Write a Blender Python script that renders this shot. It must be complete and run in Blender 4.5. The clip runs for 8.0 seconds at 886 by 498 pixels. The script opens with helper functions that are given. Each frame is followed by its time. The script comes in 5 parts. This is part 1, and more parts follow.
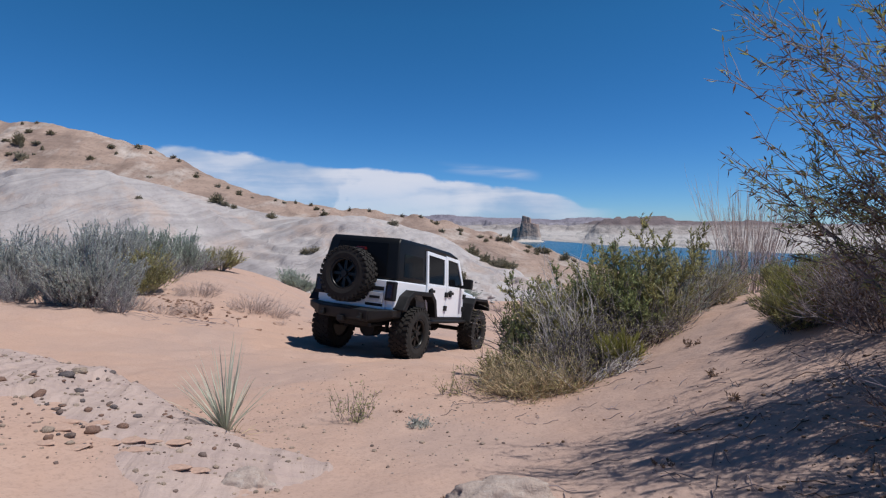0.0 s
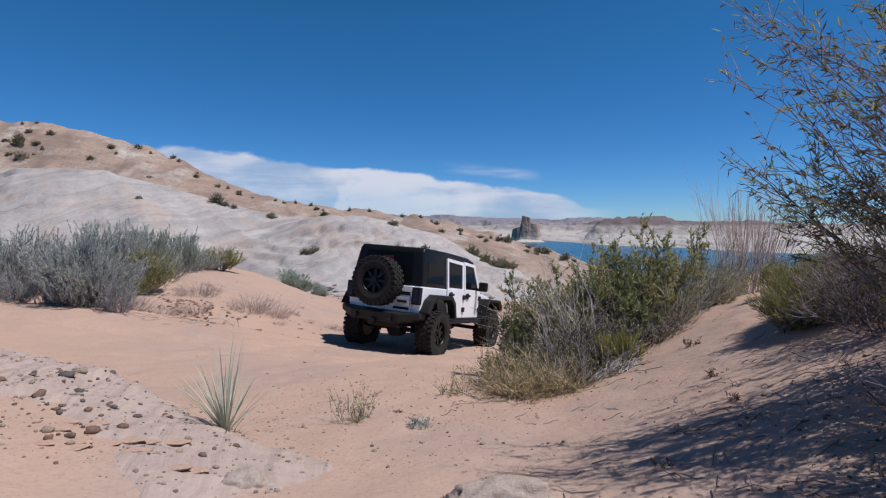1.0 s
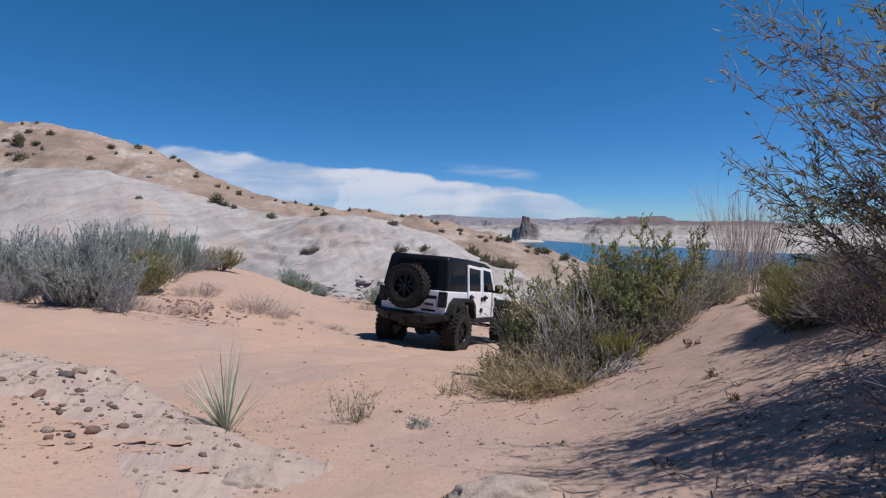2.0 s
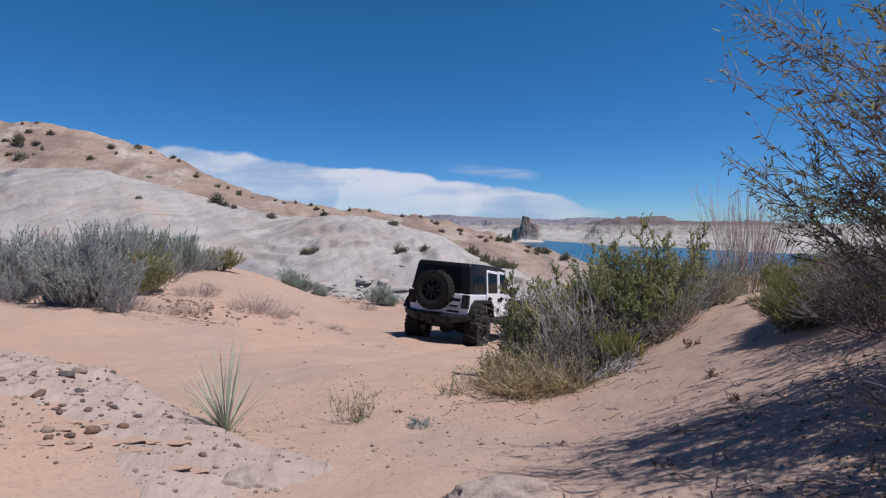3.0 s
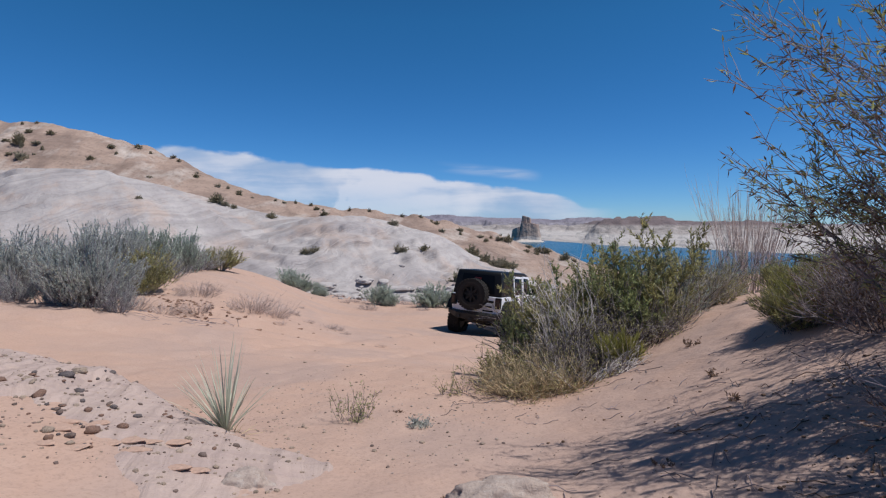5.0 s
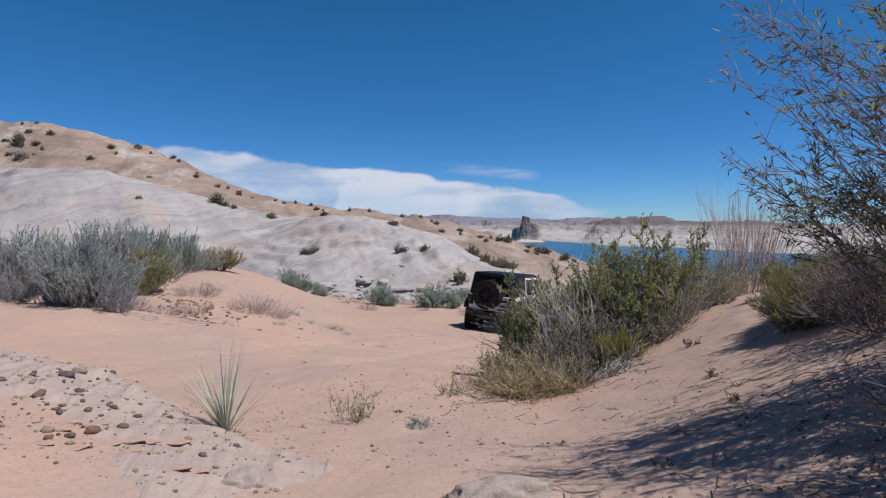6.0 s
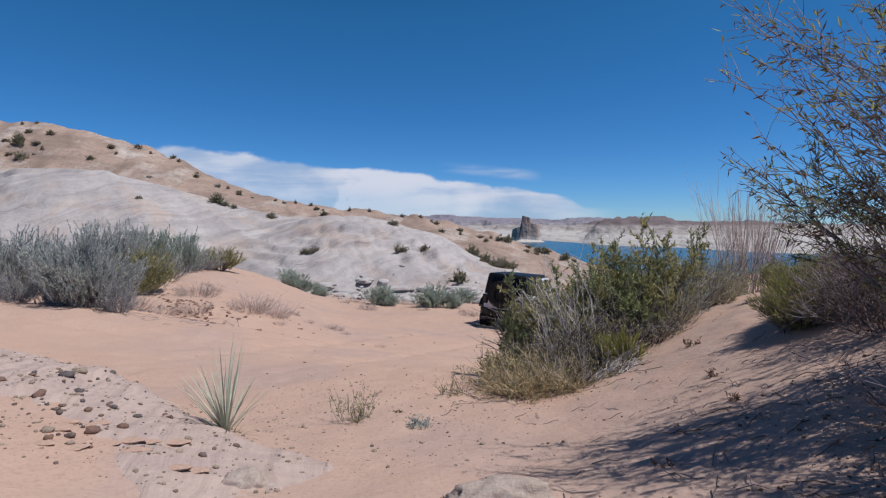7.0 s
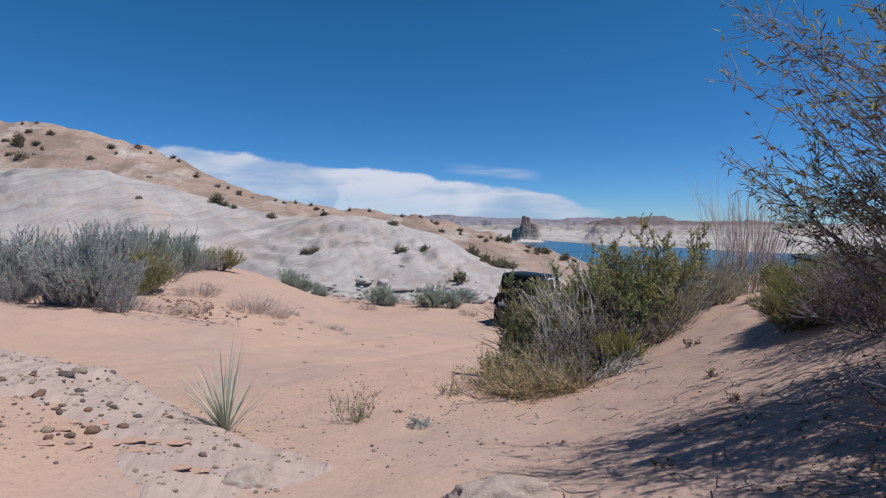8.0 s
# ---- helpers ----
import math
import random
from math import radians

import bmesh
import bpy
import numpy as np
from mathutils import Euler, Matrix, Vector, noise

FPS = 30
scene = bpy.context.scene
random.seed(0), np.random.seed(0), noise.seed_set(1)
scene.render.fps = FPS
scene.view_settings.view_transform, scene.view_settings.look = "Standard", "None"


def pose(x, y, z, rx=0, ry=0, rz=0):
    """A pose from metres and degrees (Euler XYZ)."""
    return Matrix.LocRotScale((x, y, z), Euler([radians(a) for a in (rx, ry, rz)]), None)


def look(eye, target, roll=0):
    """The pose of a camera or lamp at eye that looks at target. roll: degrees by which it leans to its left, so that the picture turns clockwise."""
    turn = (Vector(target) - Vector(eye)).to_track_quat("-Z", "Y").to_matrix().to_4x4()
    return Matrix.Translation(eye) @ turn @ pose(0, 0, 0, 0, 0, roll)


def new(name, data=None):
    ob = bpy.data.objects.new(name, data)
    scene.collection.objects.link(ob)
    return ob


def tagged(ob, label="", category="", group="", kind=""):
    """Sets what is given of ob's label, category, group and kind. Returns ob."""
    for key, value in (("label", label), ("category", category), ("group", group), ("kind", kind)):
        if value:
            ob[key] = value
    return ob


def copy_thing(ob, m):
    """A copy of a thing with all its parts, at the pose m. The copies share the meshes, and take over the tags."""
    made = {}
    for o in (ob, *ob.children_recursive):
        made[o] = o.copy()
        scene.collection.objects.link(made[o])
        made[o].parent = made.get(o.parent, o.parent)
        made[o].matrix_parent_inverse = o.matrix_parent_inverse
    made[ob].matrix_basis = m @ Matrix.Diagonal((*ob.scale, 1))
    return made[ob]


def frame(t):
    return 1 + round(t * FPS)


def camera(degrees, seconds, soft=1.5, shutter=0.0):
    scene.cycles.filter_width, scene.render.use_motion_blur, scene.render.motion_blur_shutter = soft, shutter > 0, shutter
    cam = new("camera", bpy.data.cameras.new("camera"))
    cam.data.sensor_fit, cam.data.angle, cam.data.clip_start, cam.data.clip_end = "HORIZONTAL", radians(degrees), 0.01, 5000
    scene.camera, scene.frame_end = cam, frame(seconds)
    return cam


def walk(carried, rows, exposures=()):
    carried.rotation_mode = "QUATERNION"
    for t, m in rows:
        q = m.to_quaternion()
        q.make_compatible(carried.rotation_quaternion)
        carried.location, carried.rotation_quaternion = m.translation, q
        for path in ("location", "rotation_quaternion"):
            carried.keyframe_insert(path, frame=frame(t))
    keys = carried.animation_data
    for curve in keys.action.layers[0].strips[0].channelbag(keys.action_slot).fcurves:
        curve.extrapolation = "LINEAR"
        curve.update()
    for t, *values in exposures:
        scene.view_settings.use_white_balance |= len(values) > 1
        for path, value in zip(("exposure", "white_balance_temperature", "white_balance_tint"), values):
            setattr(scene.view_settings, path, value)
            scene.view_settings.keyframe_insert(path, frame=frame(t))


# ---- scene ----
cam = camera(80, 8.0, soft=1.2)
EYE = 2.3
walk(cam, [(0.0, look((0, 0, EYE), (0, 10, EYE - 0.4925))), (8.0, look((0, 0, EYE), (0, 10, EYE - 0.4925)))],
     exposures=[(0.0, 0.0), (8.0, 0.0)])

# ---------- world and sun ----------
SUN_EL, SUN_AZ = radians(62), radians(107)
world = bpy.data.worlds.new("world")
scene.world = world
world.use_nodes = True
wn = world.node_tree
sky = wn.nodes.new("ShaderNodeTexSky")
sky.sky_type = 'NISHITA'
sky.sun_disc = False
sky.sun_elevation, sky.sun_rotation = SUN_EL, SUN_AZ
sky.altitude, sky.air_density, sky.dust_density, sky.ozone_density = 2500, 1.0, 0.0, 5.0
wn.nodes["Background"].inputs[1].default_value = 0.092
deep = wn.nodes.new("ShaderNodeHueSaturation")
deep.inputs["Saturation"].default_value = 1.2
wn.links.new(sky.outputs[0], deep.inputs["Color"])
tone = wn.nodes.new("ShaderNodeMix")
tone.data_type, tone.blend_type = 'RGBA', 'MULTIPLY'
tone.inputs[0].default_value = 1.0
# bluer towards the horizon
way, sep, tint = wn.nodes.new("ShaderNodeTexCoord"), wn.nodes.new("ShaderNodeSeparateXYZ"), wn.nodes.new("ShaderNodeValToRGB")
wn.links.new(way.outputs["Generated"], sep.inputs[0])
wn.links.new(sep.outputs[2], tint.inputs[0])
tint.color_ramp.elements[0].color, tint.color_ramp.elements[1].color = (0.52, 0.76, 1.08, 1), (0.52, 0.54, 0.55, 1)
tint.color_ramp.elements.new(0.35).color = (0.545, 1.0, 1.06, 1)
wn.links.new(tint.outputs[0], tone.inputs[7])
wn.links.new(deep.outputs[0], tone.inputs[6])
wn.links.new(tone.outputs[2], wn.nodes["Background"].inputs[0])
sun = new("sun", bpy.data.lights.new("sun", 'SUN'))
sun.data.energy, sun.data.angle, sun.data.color = 4.3, radians(0.53), (1.0, 0.965, 0.925)
to_sun = Vector((math.sin(SUN_AZ) * math.cos(SUN_EL), math.cos(SUN_AZ) * math.cos(SUN_EL), math.sin(SUN_EL)))
sun.matrix_world = look(to_sun * 50, (0, 0, 0))

# ---------- materials ----------
def mat(name, color, rough=0.8, metal=0.0, var=0.15, scale=6.0, bump=0.0, bscale=40.0, color2=None, spec=0.5, island=0.0, trans=0.0, coat=0.0):
    """Principled material: colour mottled at two scales, with fine relief."""
    m = bpy.data.materials.new(name)
    m.use_nodes = True
    n, l = m.node_tree.nodes, m.node_tree.links
    b = n["Principled BSDF"]
    b.inputs["Roughness"].default_value, b.inputs["Metallic"].default_value = rough, metal
    b.inputs["Specular IOR Level"].default_value = spec
    b.inputs["Coat Weight"].default_value = coat
    b.inputs["Coat Roughness"].default_value = 0.05
    co = n.new("ShaderNodeTexCoord")
    a = n.new("ShaderNodeTexNoise")
    a.inputs["Scale"].default_value, a.inputs["Detail"].default_value = scale, 6
    l.new(co.outputs["Object"], a.inputs["Vector"])
    ramp = n.new("ShaderNodeValToRGB")
    c2 = color2 or [c * (1 - var * 1.6) for c in color]
    ramp.color_ramp.elements[0].color, ramp.color_ramp.elements[1].color = (*c2, 1), (*[min(1, c * (1 + var * 0.5)) for c in color], 1)
    ramp.color_ramp.elements[0].position, ramp.color_ramp.elements[1].position = 0.3, 0.68
    l.new(a.outputs[0], ramp.inputs[0])
    out = ramp.outputs[0]
    if island:
        g = n.new("ShaderNodeNewGeometry")
        h = n.new("ShaderNodeHueSaturation")
        mr = n.new("ShaderNodeMapRange")
        mr.inputs[3].default_value, mr.inputs[4].default_value = 1 - island, 1 + island
        l.new(g.outputs["Random Per Island"], mr.inputs[0])
        l.new(mr.outputs[0], h.inputs["Value"])
        l.new(out, h.inputs["Color"])
        out = h.outputs[0]
    l.new(out, b.inputs["Base Color"])
    if bump:
        f = n.new("ShaderNodeTexNoise")
        f.inputs["Scale"].default_value, f.inputs["Detail"].default_value = bscale, 5
        l.new(co.outputs["Object"], f.inputs["Vector"])
        bp = n.new("ShaderNodeBump")
        bp.inputs["Strength"].default_value, bp.inputs["Distance"].default_value = bump, 1.0 / bscale
        l.new(f.outputs[0], bp.inputs["Height"])
        l.new(bp.outputs[0], b.inputs["Normal"])
    if trans:
        t = n.new("ShaderNodeBsdfTranslucent")
        mx = n.new("ShaderNodeMixShader")
        mx.inputs[0].default_value = trans
        l.new(out, t.inputs[0])
        l.new(b.outputs[0], mx.inputs[1])
        l.new(t.outputs[0], mx.inputs[2])
        l.new(mx.outputs[0], n["Material Output"].inputs[0])
    return m


def layered(name, base, second, third, rough, sizes, amounts, relief, spec=0.1, stretch=(1, 1, 1), turn=0):
    """Earth or rock: two broad stains over a base and grain at three sizes. relief: (size, strength, depth) each."""
    m = bpy.data.materials.new(name)
    m.use_nodes = True
    n, l = m.node_tree.nodes, m.node_tree.links
    b = n["Principled BSDF"]
    b.inputs["Roughness"].default_value, b.inputs["Specular IOR Level"].default_value = rough, spec
    co, mp = n.new("ShaderNodeTexCoord"), n.new("ShaderNodeMapping")
    mp.vector_type = 'TEXTURE'
    mp.inputs["Scale"].default_value = [1.0 / q for q in stretch]
    mp.inputs["Rotation"].default_value = (0, 0, radians(turn))
    l.new(co.outputs["Object"], mp.inputs[0])

    def noise_(size, detail=6, rough_=0.55, warp=0.0):
        t = n.new("ShaderNodeTexNoise")
        t.inputs["Scale"].default_value, t.inputs["Detail"].default_value, t.inputs["Roughness"].default_value = 1.0 / size, detail, rough_
        t.inputs["Distortion"].default_value = warp
        l.new(mp.outputs[0], t.inputs["Vector"])
        return t.outputs[0]

    def blend(fac, lo, hi, amount, a, color, mode='MIX'):
        mr = n.new("ShaderNodeMapRange")
        mr.inputs[1].default_value, mr.inputs[2].default_value, mr.inputs[4].default_value = lo, hi, amount
        l.new(fac, mr.inputs[0])
        mx = n.new("ShaderNodeMix")
        mx.data_type, mx.blend_type = 'RGBA', mode
        l.new(mr.outputs[0], mx.inputs[0])
        l.new(a, mx.inputs[6])
        mx.inputs[7].default_value = (*color, 1)
        return mx.outputs[2]

    rgb = n.new("ShaderNodeRGB")
    rgb.outputs[0].default_value = (*base, 1)
    c = blend(noise_(sizes[0], 6, 0.6, 0.6), 0.45, 0.62, amounts[0], rgb.outputs[0], second)
    c = blend(noise_(sizes[1], 5, 0.65, 0.3), 0.5, 0.68, amounts[1], c, third)
    c = blend(noise_(sizes[2], 3, 0.7), 0.5, 0.75, amounts[2], c, [x * 0.55 for x in base])
    l.new(c, b.inputs["Base Color"])
    prev = None
    for size, strength, depth in relief:
        bp = n.new("ShaderNodeBump")
        bp.inputs["Strength"].default_value, bp.inputs["Distance"].default_value = strength, depth
        l.new(noise_(size, 6, 0.6, 0.4), bp.inputs["Height"])
        if prev:
            l.new(prev, bp.inputs["Normal"])
        prev = bp.outputs[0]
    l.new(prev, b.inputs["Normal"])
    return m


def banded(m, direction, period, distort, amount, relief):
    """Thin darker bedding lines across a rock, with a little relief."""
    n, l = m.node_tree.nodes, m.node_tree.links
    b = n["Principled BSDF"]
    co, dot = n.new("ShaderNodeTexCoord"), n.new("ShaderNodeVectorMath")
    dot.operation = 'DOT_PRODUCT'
    dot.inputs[1].default_value = Vector(direction).normalized()
    l.new(co.outputs["Object"], dot.inputs[0])
    nz = n.new("ShaderNodeTexNoise")
    nz.inputs["Scale"].default_value, nz.inputs["Detail"].default_value = 0.35 / period, 4
    l.new(co.outputs["Object"], nz.inputs["Vector"])
    add = n.new("ShaderNodeMath")
    add.operation, add.inputs[1].default_value = 'MULTIPLY_ADD', distort
    l.new(nz.outputs[0], add.inputs[0])
    l.new(dot.outputs["Value"], add.inputs[2])
    line = n.new("ShaderNodeTexNoise")
    line.noise_dimensions = '1D'
    line.inputs["Scale"].default_value, line.inputs["Detail"].default_value, line.inputs["Roughness"].default_value = 1.0 / period, 4, 0.65
    l.new(add.outputs[0], line.inputs["W"])
    mr = n.new("ShaderNodeMapRange")
    mr.inputs[1].default_value, mr.inputs[2].default_value, mr.inputs[3].default_value, mr.inputs[4].default_value = 0.36, 0.56, 1 - amount, 1.06
    l.new(line.outputs[0], mr.inputs[0])
    src_c = b.inputs["Base Color"].links[0].from_socket
    h = n.new("ShaderNodeHueSaturation")
    l.new(mr.outputs[0], h.inputs["Value"])
    l.new(src_c, h.inputs["Color"])
    l.new(h.outputs[0], b.inputs["Base Color"])
    bp = n.new("ShaderNodeBump")
    bp.inputs["Strength"].default_value, bp.inputs["Distance"].default_value = 0.6, relief
    l.new(line.outputs[0], bp.inputs["Height"])
    l.new(b.inputs["Normal"].links[0].from_socket, bp.inputs["Normal"])
    l.new(bp.outputs[0], b.inputs["Normal"])


SAND = layered("sand", (0.46, 0.312, 0.246), (0.395, 0.29, 0.25), (0.49, 0.35, 0.285), 0.95, (2.2, 0.5, 0.02), (0.75, 0.5, 0.5),
               [(0.6, 0.35, 0.10), (0.07, 0.5, 0.02), (0.012, 0.35, 0.004)])
PALE = layered("pale_rock", (0.40, 0.37, 0.365), (0.29, 0.265, 0.27), (0.41, 0.32, 0.275), 0.9, (4.5, 2.2, 0.25), (0.75, 0.75, 0.35),
               [(2.0, 0.4, 0.3), (0.5, 0.4, 0.1), (0.12, 0.3, 0.02)], 0.15, stretch=(1.0, 0.45, 1.0), turn=32)
PINK = layered("pink_earth", (0.345, 0.255, 0.21), (0.225, 0.165, 0.14), (0.47, 0.415, 0.38), 0.95, (5, 4, 0.35), (0.85, 0.9, 0.7),
               [(3.0, 0.5, 0.6), (0.7, 0.6, 0.2)], 0.1, stretch=(1, 0.5, 1))
LEDGE = layered("ledge_rock", (0.43, 0.335, 0.30), (0.37, 0.285, 0.262), (0.44, 0.34, 0.29), 0.92, (0.4, 0.12, 0.012), (0.7, 0.7, 0.4),
                [(0.12, 0.4, 0.02), (0.02, 0.5, 0.006)], 0.12, stretch=(2.6, 0.7, 1), turn=119)
banded(PALE, (-0.5, 0.1, 0.8), 1.0, 2.4, 0.13, 0.25)
banded(LEDGE, (0.96, 0.22, 0.15), 0.06, 0.09, 0.11, 0.012)
banded(PINK, (0.12, 0.1, 0.98), 2.2, 3.0, 0.16, 0.4)
PITTED = layered("pitted_rock", (0.40, 0.325, 0.285), (0.33, 0.26, 0.23), (0.46, 0.40, 0.365), 0.92, (0.1, 0.04, 0.01), (0.6, 0.8, 0.6),
                 [(0.05, 0.7, 0.02), (0.012, 0.6, 0.006)], 0.12)
STONE = mat("stone", (0.19, 0.135, 0.115), 0.75, var=0.4, scale=14, bump=0.4, bscale=60)
STONE3 = mat("red_stone", (0.23, 0.135, 0.10), 0.8, var=0.35, scale=15, bump=0.4, bscale=60)
STONE4 = mat("grey_stone", (0.14, 0.115, 0.115), 0.75, var=0.3, scale=12, bump=0.4, bscale=60)
CLOD = mat("red_clod", (0.34, 0.21, 0.155), 0.95, var=0.35, scale=8, bump=0.6, bscale=40, spec=0.1)
STONE2 = mat("tan_stone", (0.36, 0.28, 0.22), 0.85, var=0.35, scale=12, bump=0.4, bscale=60)
SAGE = mat("sage_leaf", (0.56, 0.585, 0.545), 0.85, var=0.12, scale=3, island=0.2, trans=0.48, spec=0.2)
SAGEGREEN = mat("sage_green_leaf", (0.50, 0.56, 0.48), 0.85, var=0.15, scale=3, island=0.2, trans=0.42, spec=0.2)
SAGEWOOD = mat("sage_wood", (0.33, 0.295, 0.32), 0.9, var=0.3, scale=8, island=0.3, spec=0.2)
GREEN = mat("green_leaf", (0.34, 0.37, 0.17), 0.6, var=0.25, scale=4, island=0.45, trans=0.4, spec=0.4)
LIME = mat("lime_leaf", (0.43, 0.41, 0.14), 0.75, var=0.25, scale=4, island=0.3, trans=0.4, spec=0.2)
DARKLEAF = mat("dark_leaf", (0.32, 0.29, 0.20), 0.8, var=0.3, scale=4, island=0.35, trans=0.25, spec=0.2)
DUSTY = mat("dusty_leaf", (0.39, 0.355, 0.27), 0.8, var=0.3, scale=4, island=0.35, trans=0.25, spec=0.2)
OLIVE = mat("olive_leaf", (0.45, 0.415, 0.20), 0.75, var=0.3, scale=4, island=0.45, trans=0.4, spec=0.3)
STRAW = mat("dry_stalk", (0.56, 0.435, 0.28), 0.85, var=0.25, scale=5, island=0.35, spec=0.2)
PINKSTRAW = mat("pinkish_stalk", (0.50, 0.40, 0.37), 0.85, var=0.25, scale=5, island=0.35, spec=0.2)
BLEACHED = mat("bleached_twig", (0.58, 0.53, 0.52), 0.9, var=0.2, scale=8, island=0.25, spec=0.2)
TWIG = mat("grey_twig", (0.22, 0.19, 0.20), 0.9, var=0.4, scale=8, island=0.8, spec=0.2)
BARK = mat("willow_bark", (0.24, 0.20, 0.215), 0.7, var=0.35, scale=12, island=0.5, spec=0.3)
YUCCA = mat("yucca_blade", (0.47, 0.48, 0.38), 0.6, var=0.2, scale=8, trans=0.1)
BROWN = mat("dead_leaf", (0.20, 0.12, 0.075), 0.85, var=0.3, scale=10, island=0.3, trans=0.25)


# ---------- mesh helpers ----------
def mesh_np(name, verts, faces, material, smooth=True):
    """A mesh from arrays: verts (n, 3), faces a list of (m, k) index arrays."""
    me = bpy.data.meshes.new(name)
    me.vertices.add(len(verts))
    me.vertices.foreach_set("co", np.asarray(verts, np.float32).ravel())
    flat = np.concatenate([f.ravel() for f in faces]).astype(np.int32)
    sizes = np.concatenate([np.full(len(f), f.shape[1]) for f in faces]).astype(np.int32)
    me.loops.add(len(flat))
    me.loops.foreach_set("vertex_index", flat)
    me.polygons.add(len(sizes))
    me.polygons.foreach_set("loop_start", np.concatenate(([0], np.cumsum(sizes)[:-1])).astype(np.int32))
    me.polygons.foreach_set("use_smooth", np.full(len(sizes), smooth))
    me.update(calc_edges=True)
    me.materials.append(material)
    return me


def part(name, bm, material, parent, label="", smooth=False):
    me = bpy.data.meshes.new(name)
    bm.normal_update()
    bm.to_mesh(me)
    bm.free()
    me.materials.append(material)
    if smooth:
        me.polygons.foreach_set("use_smooth", [True] * len(me.polygons))
    ob = new(name, me)
    ob.parent = parent
    if label:
        ob["label"] = label
    return ob


def part_np(name, verts, faces, material, parent=None, label="", smooth=True):
    ob = new(name, mesh_np(name, verts, faces, material, smooth))
    ob.parent = parent
    if label:
        ob["label"] = label
    return ob


def S(a, b, x):
    t = np.clip((np.asarray(x, float) - a) / (b - a), 0, 1)
    return t * t * (3 - 2 * t)


TABLE = np.random.RandomState(3).rand(256, 256)


def vnoise(x, y):
    xi, yi = np.floor(x).astype(int), np.floor(y).astype(int)
    fx, fy = x - xi, y - yi
    fx, fy = fx * fx * (3 - 2 * fx), fy * fy * (3 - 2 * fy)
    a, b = TABLE[xi % 256, yi % 256], TABLE[(xi + 1) % 256, yi % 256]
    c, d = TABLE[xi % 256, (yi + 1) % 256], TABLE[(xi + 1) % 256, (yi + 1) % 256]
    return (a * (1 - fx) + b * fx) * (1 - fy) + (c * (1 - fx) + d * fx) * fy - 0.5


def fbm(x, y, size, octaves=4, gain=0.5, seed=0):
    x, y = np.asarray(x, float) / size + 17.3 * seed + 500, np.asarray(y, float) / size + 9.7 * seed + 500
    out, amp = 0, 1.0
    for _ in range(octaves):
        out = out + amp * vnoise(x, y)
        x, y, amp = x * 2.03 + 5.1, y * 2.03 + 3.7, amp * gain
    return out


def bend(xs, ys, x):
    """A smooth curve through a few heights."""
    xs, ys = np.array(xs, float), np.array(ys, float)
    m = np.gradient(ys, xs)
    x = np.clip(x, xs[0], xs[-1])
    i = np.clip(np.searchsorted(xs, x) - 1, 0, len(xs) - 2)
    h = xs[i + 1] - xs[i]
    t = (x - xs[i]) / h
    return ((1 + 2 * t) * (1 - t) ** 2 * ys[i] + t * (1 - t) ** 2 * h * m[i] + t * t * (3 - 2 * t) * ys[i + 1] + t * t * (t - 1) * h * m[i + 1])


# ---------- terrain ----------
LAKE = EYE - 48


def ground_z(x, y):
    x, y = np.asarray(x, float), np.asarray(y, float)
    drop = bend([-60, -6, 0, 2.2, 4, 9.4, 13.5, 17, 20, 26, 40, 80, 200, 480, 620, 1500, 5000],
                [0.2, 0.8, 0.95, 1.16, 1.44, 2.27, 2.98, 3.53, 3.88, 4.1, 4.9, 9, 22, 47, 56, 60, 60], y)
    left = 0.085 * np.maximum(0, -x - 2.2) * S(3.5, 7, y) * (1 - S(30, 80, y)) * (1 - S(40, 90, -x))
    side = -0.22 * np.maximum(0, x - 12) * S(15, 40, y) * (1 - S(100, 300, y))
    ridge = 0.36 * S(-0.35, 0.25, -(0.56 * (x + 1.6) + 0.83 * (y - 3.25))) * S(0.3, 2.6, -x) * (1 - S(6, 9, -x)) * S(-3, 1, y)
    dune = 1.0 * S(0.6, 4.0, x - 0.12 * (y - 5)) * S(0.3, 3.0, y) * (1 - S(8, 15, y)) * (1 - S(12, 20, x))
    mid = x + 1.32 - 0.42 * (y - 9.63)
    ruts = np.exp(-((mid - 0.82) / 0.15) ** 2) + np.exp(-((mid + 0.92) / 0.15) ** 2)
    ruts = ruts * S(5.5, 8, y) * (1 - S(19, 24, y)) * (0.8 + 0.5 * np.sin(21 * y))
    cross = y - 7.9 - 0.10 * (x + 5) - 0.25 * np.sin(0.5 * x)
    ruts = ruts + sum(np.exp(-((cross - c) / 0.14) ** 2) for c in (0.0, 1.5, 2.1, 3.7)) * S(1.0, -1.5, x) * S(-30, -20, x)
    tilt = -0.105 * np.clip(mid, -4, 2.5) * S(6, 9, y) * (1 - S(21, 28, y))
    # sand shelf behind the sagebrush, cut off beside the track
    lip = 0.35 * fbm(x, y, 0.7, 4, 0.6, 23)
    shelf = (0.22 * S(10.0, 10.45, y + lip) + 0.30 * S(10.2, 12.5, y) + 0.7 * S(11, 19, y)) * S(-1.6, -6.4, x + 0.22 * (y - 11) + 0.5 * lip) * (1 - S(21, 29, y)) * (1 - S(30, 60, -x))
    near = 1 - S(20, 60, np.hypot(x, y))
    rough = near * (0.05 * fbm(x, y, 1.6, 3) + 0.022 * fbm(x, y, 0.25, 3, 0.6, 2)) + (1 - near) * 0.5 * fbm(x, y, 14, 4, 0.5, 4)
    return EYE - drop + left + side + ridge + dune + tilt + shelf + rough - 0.04 * ruts


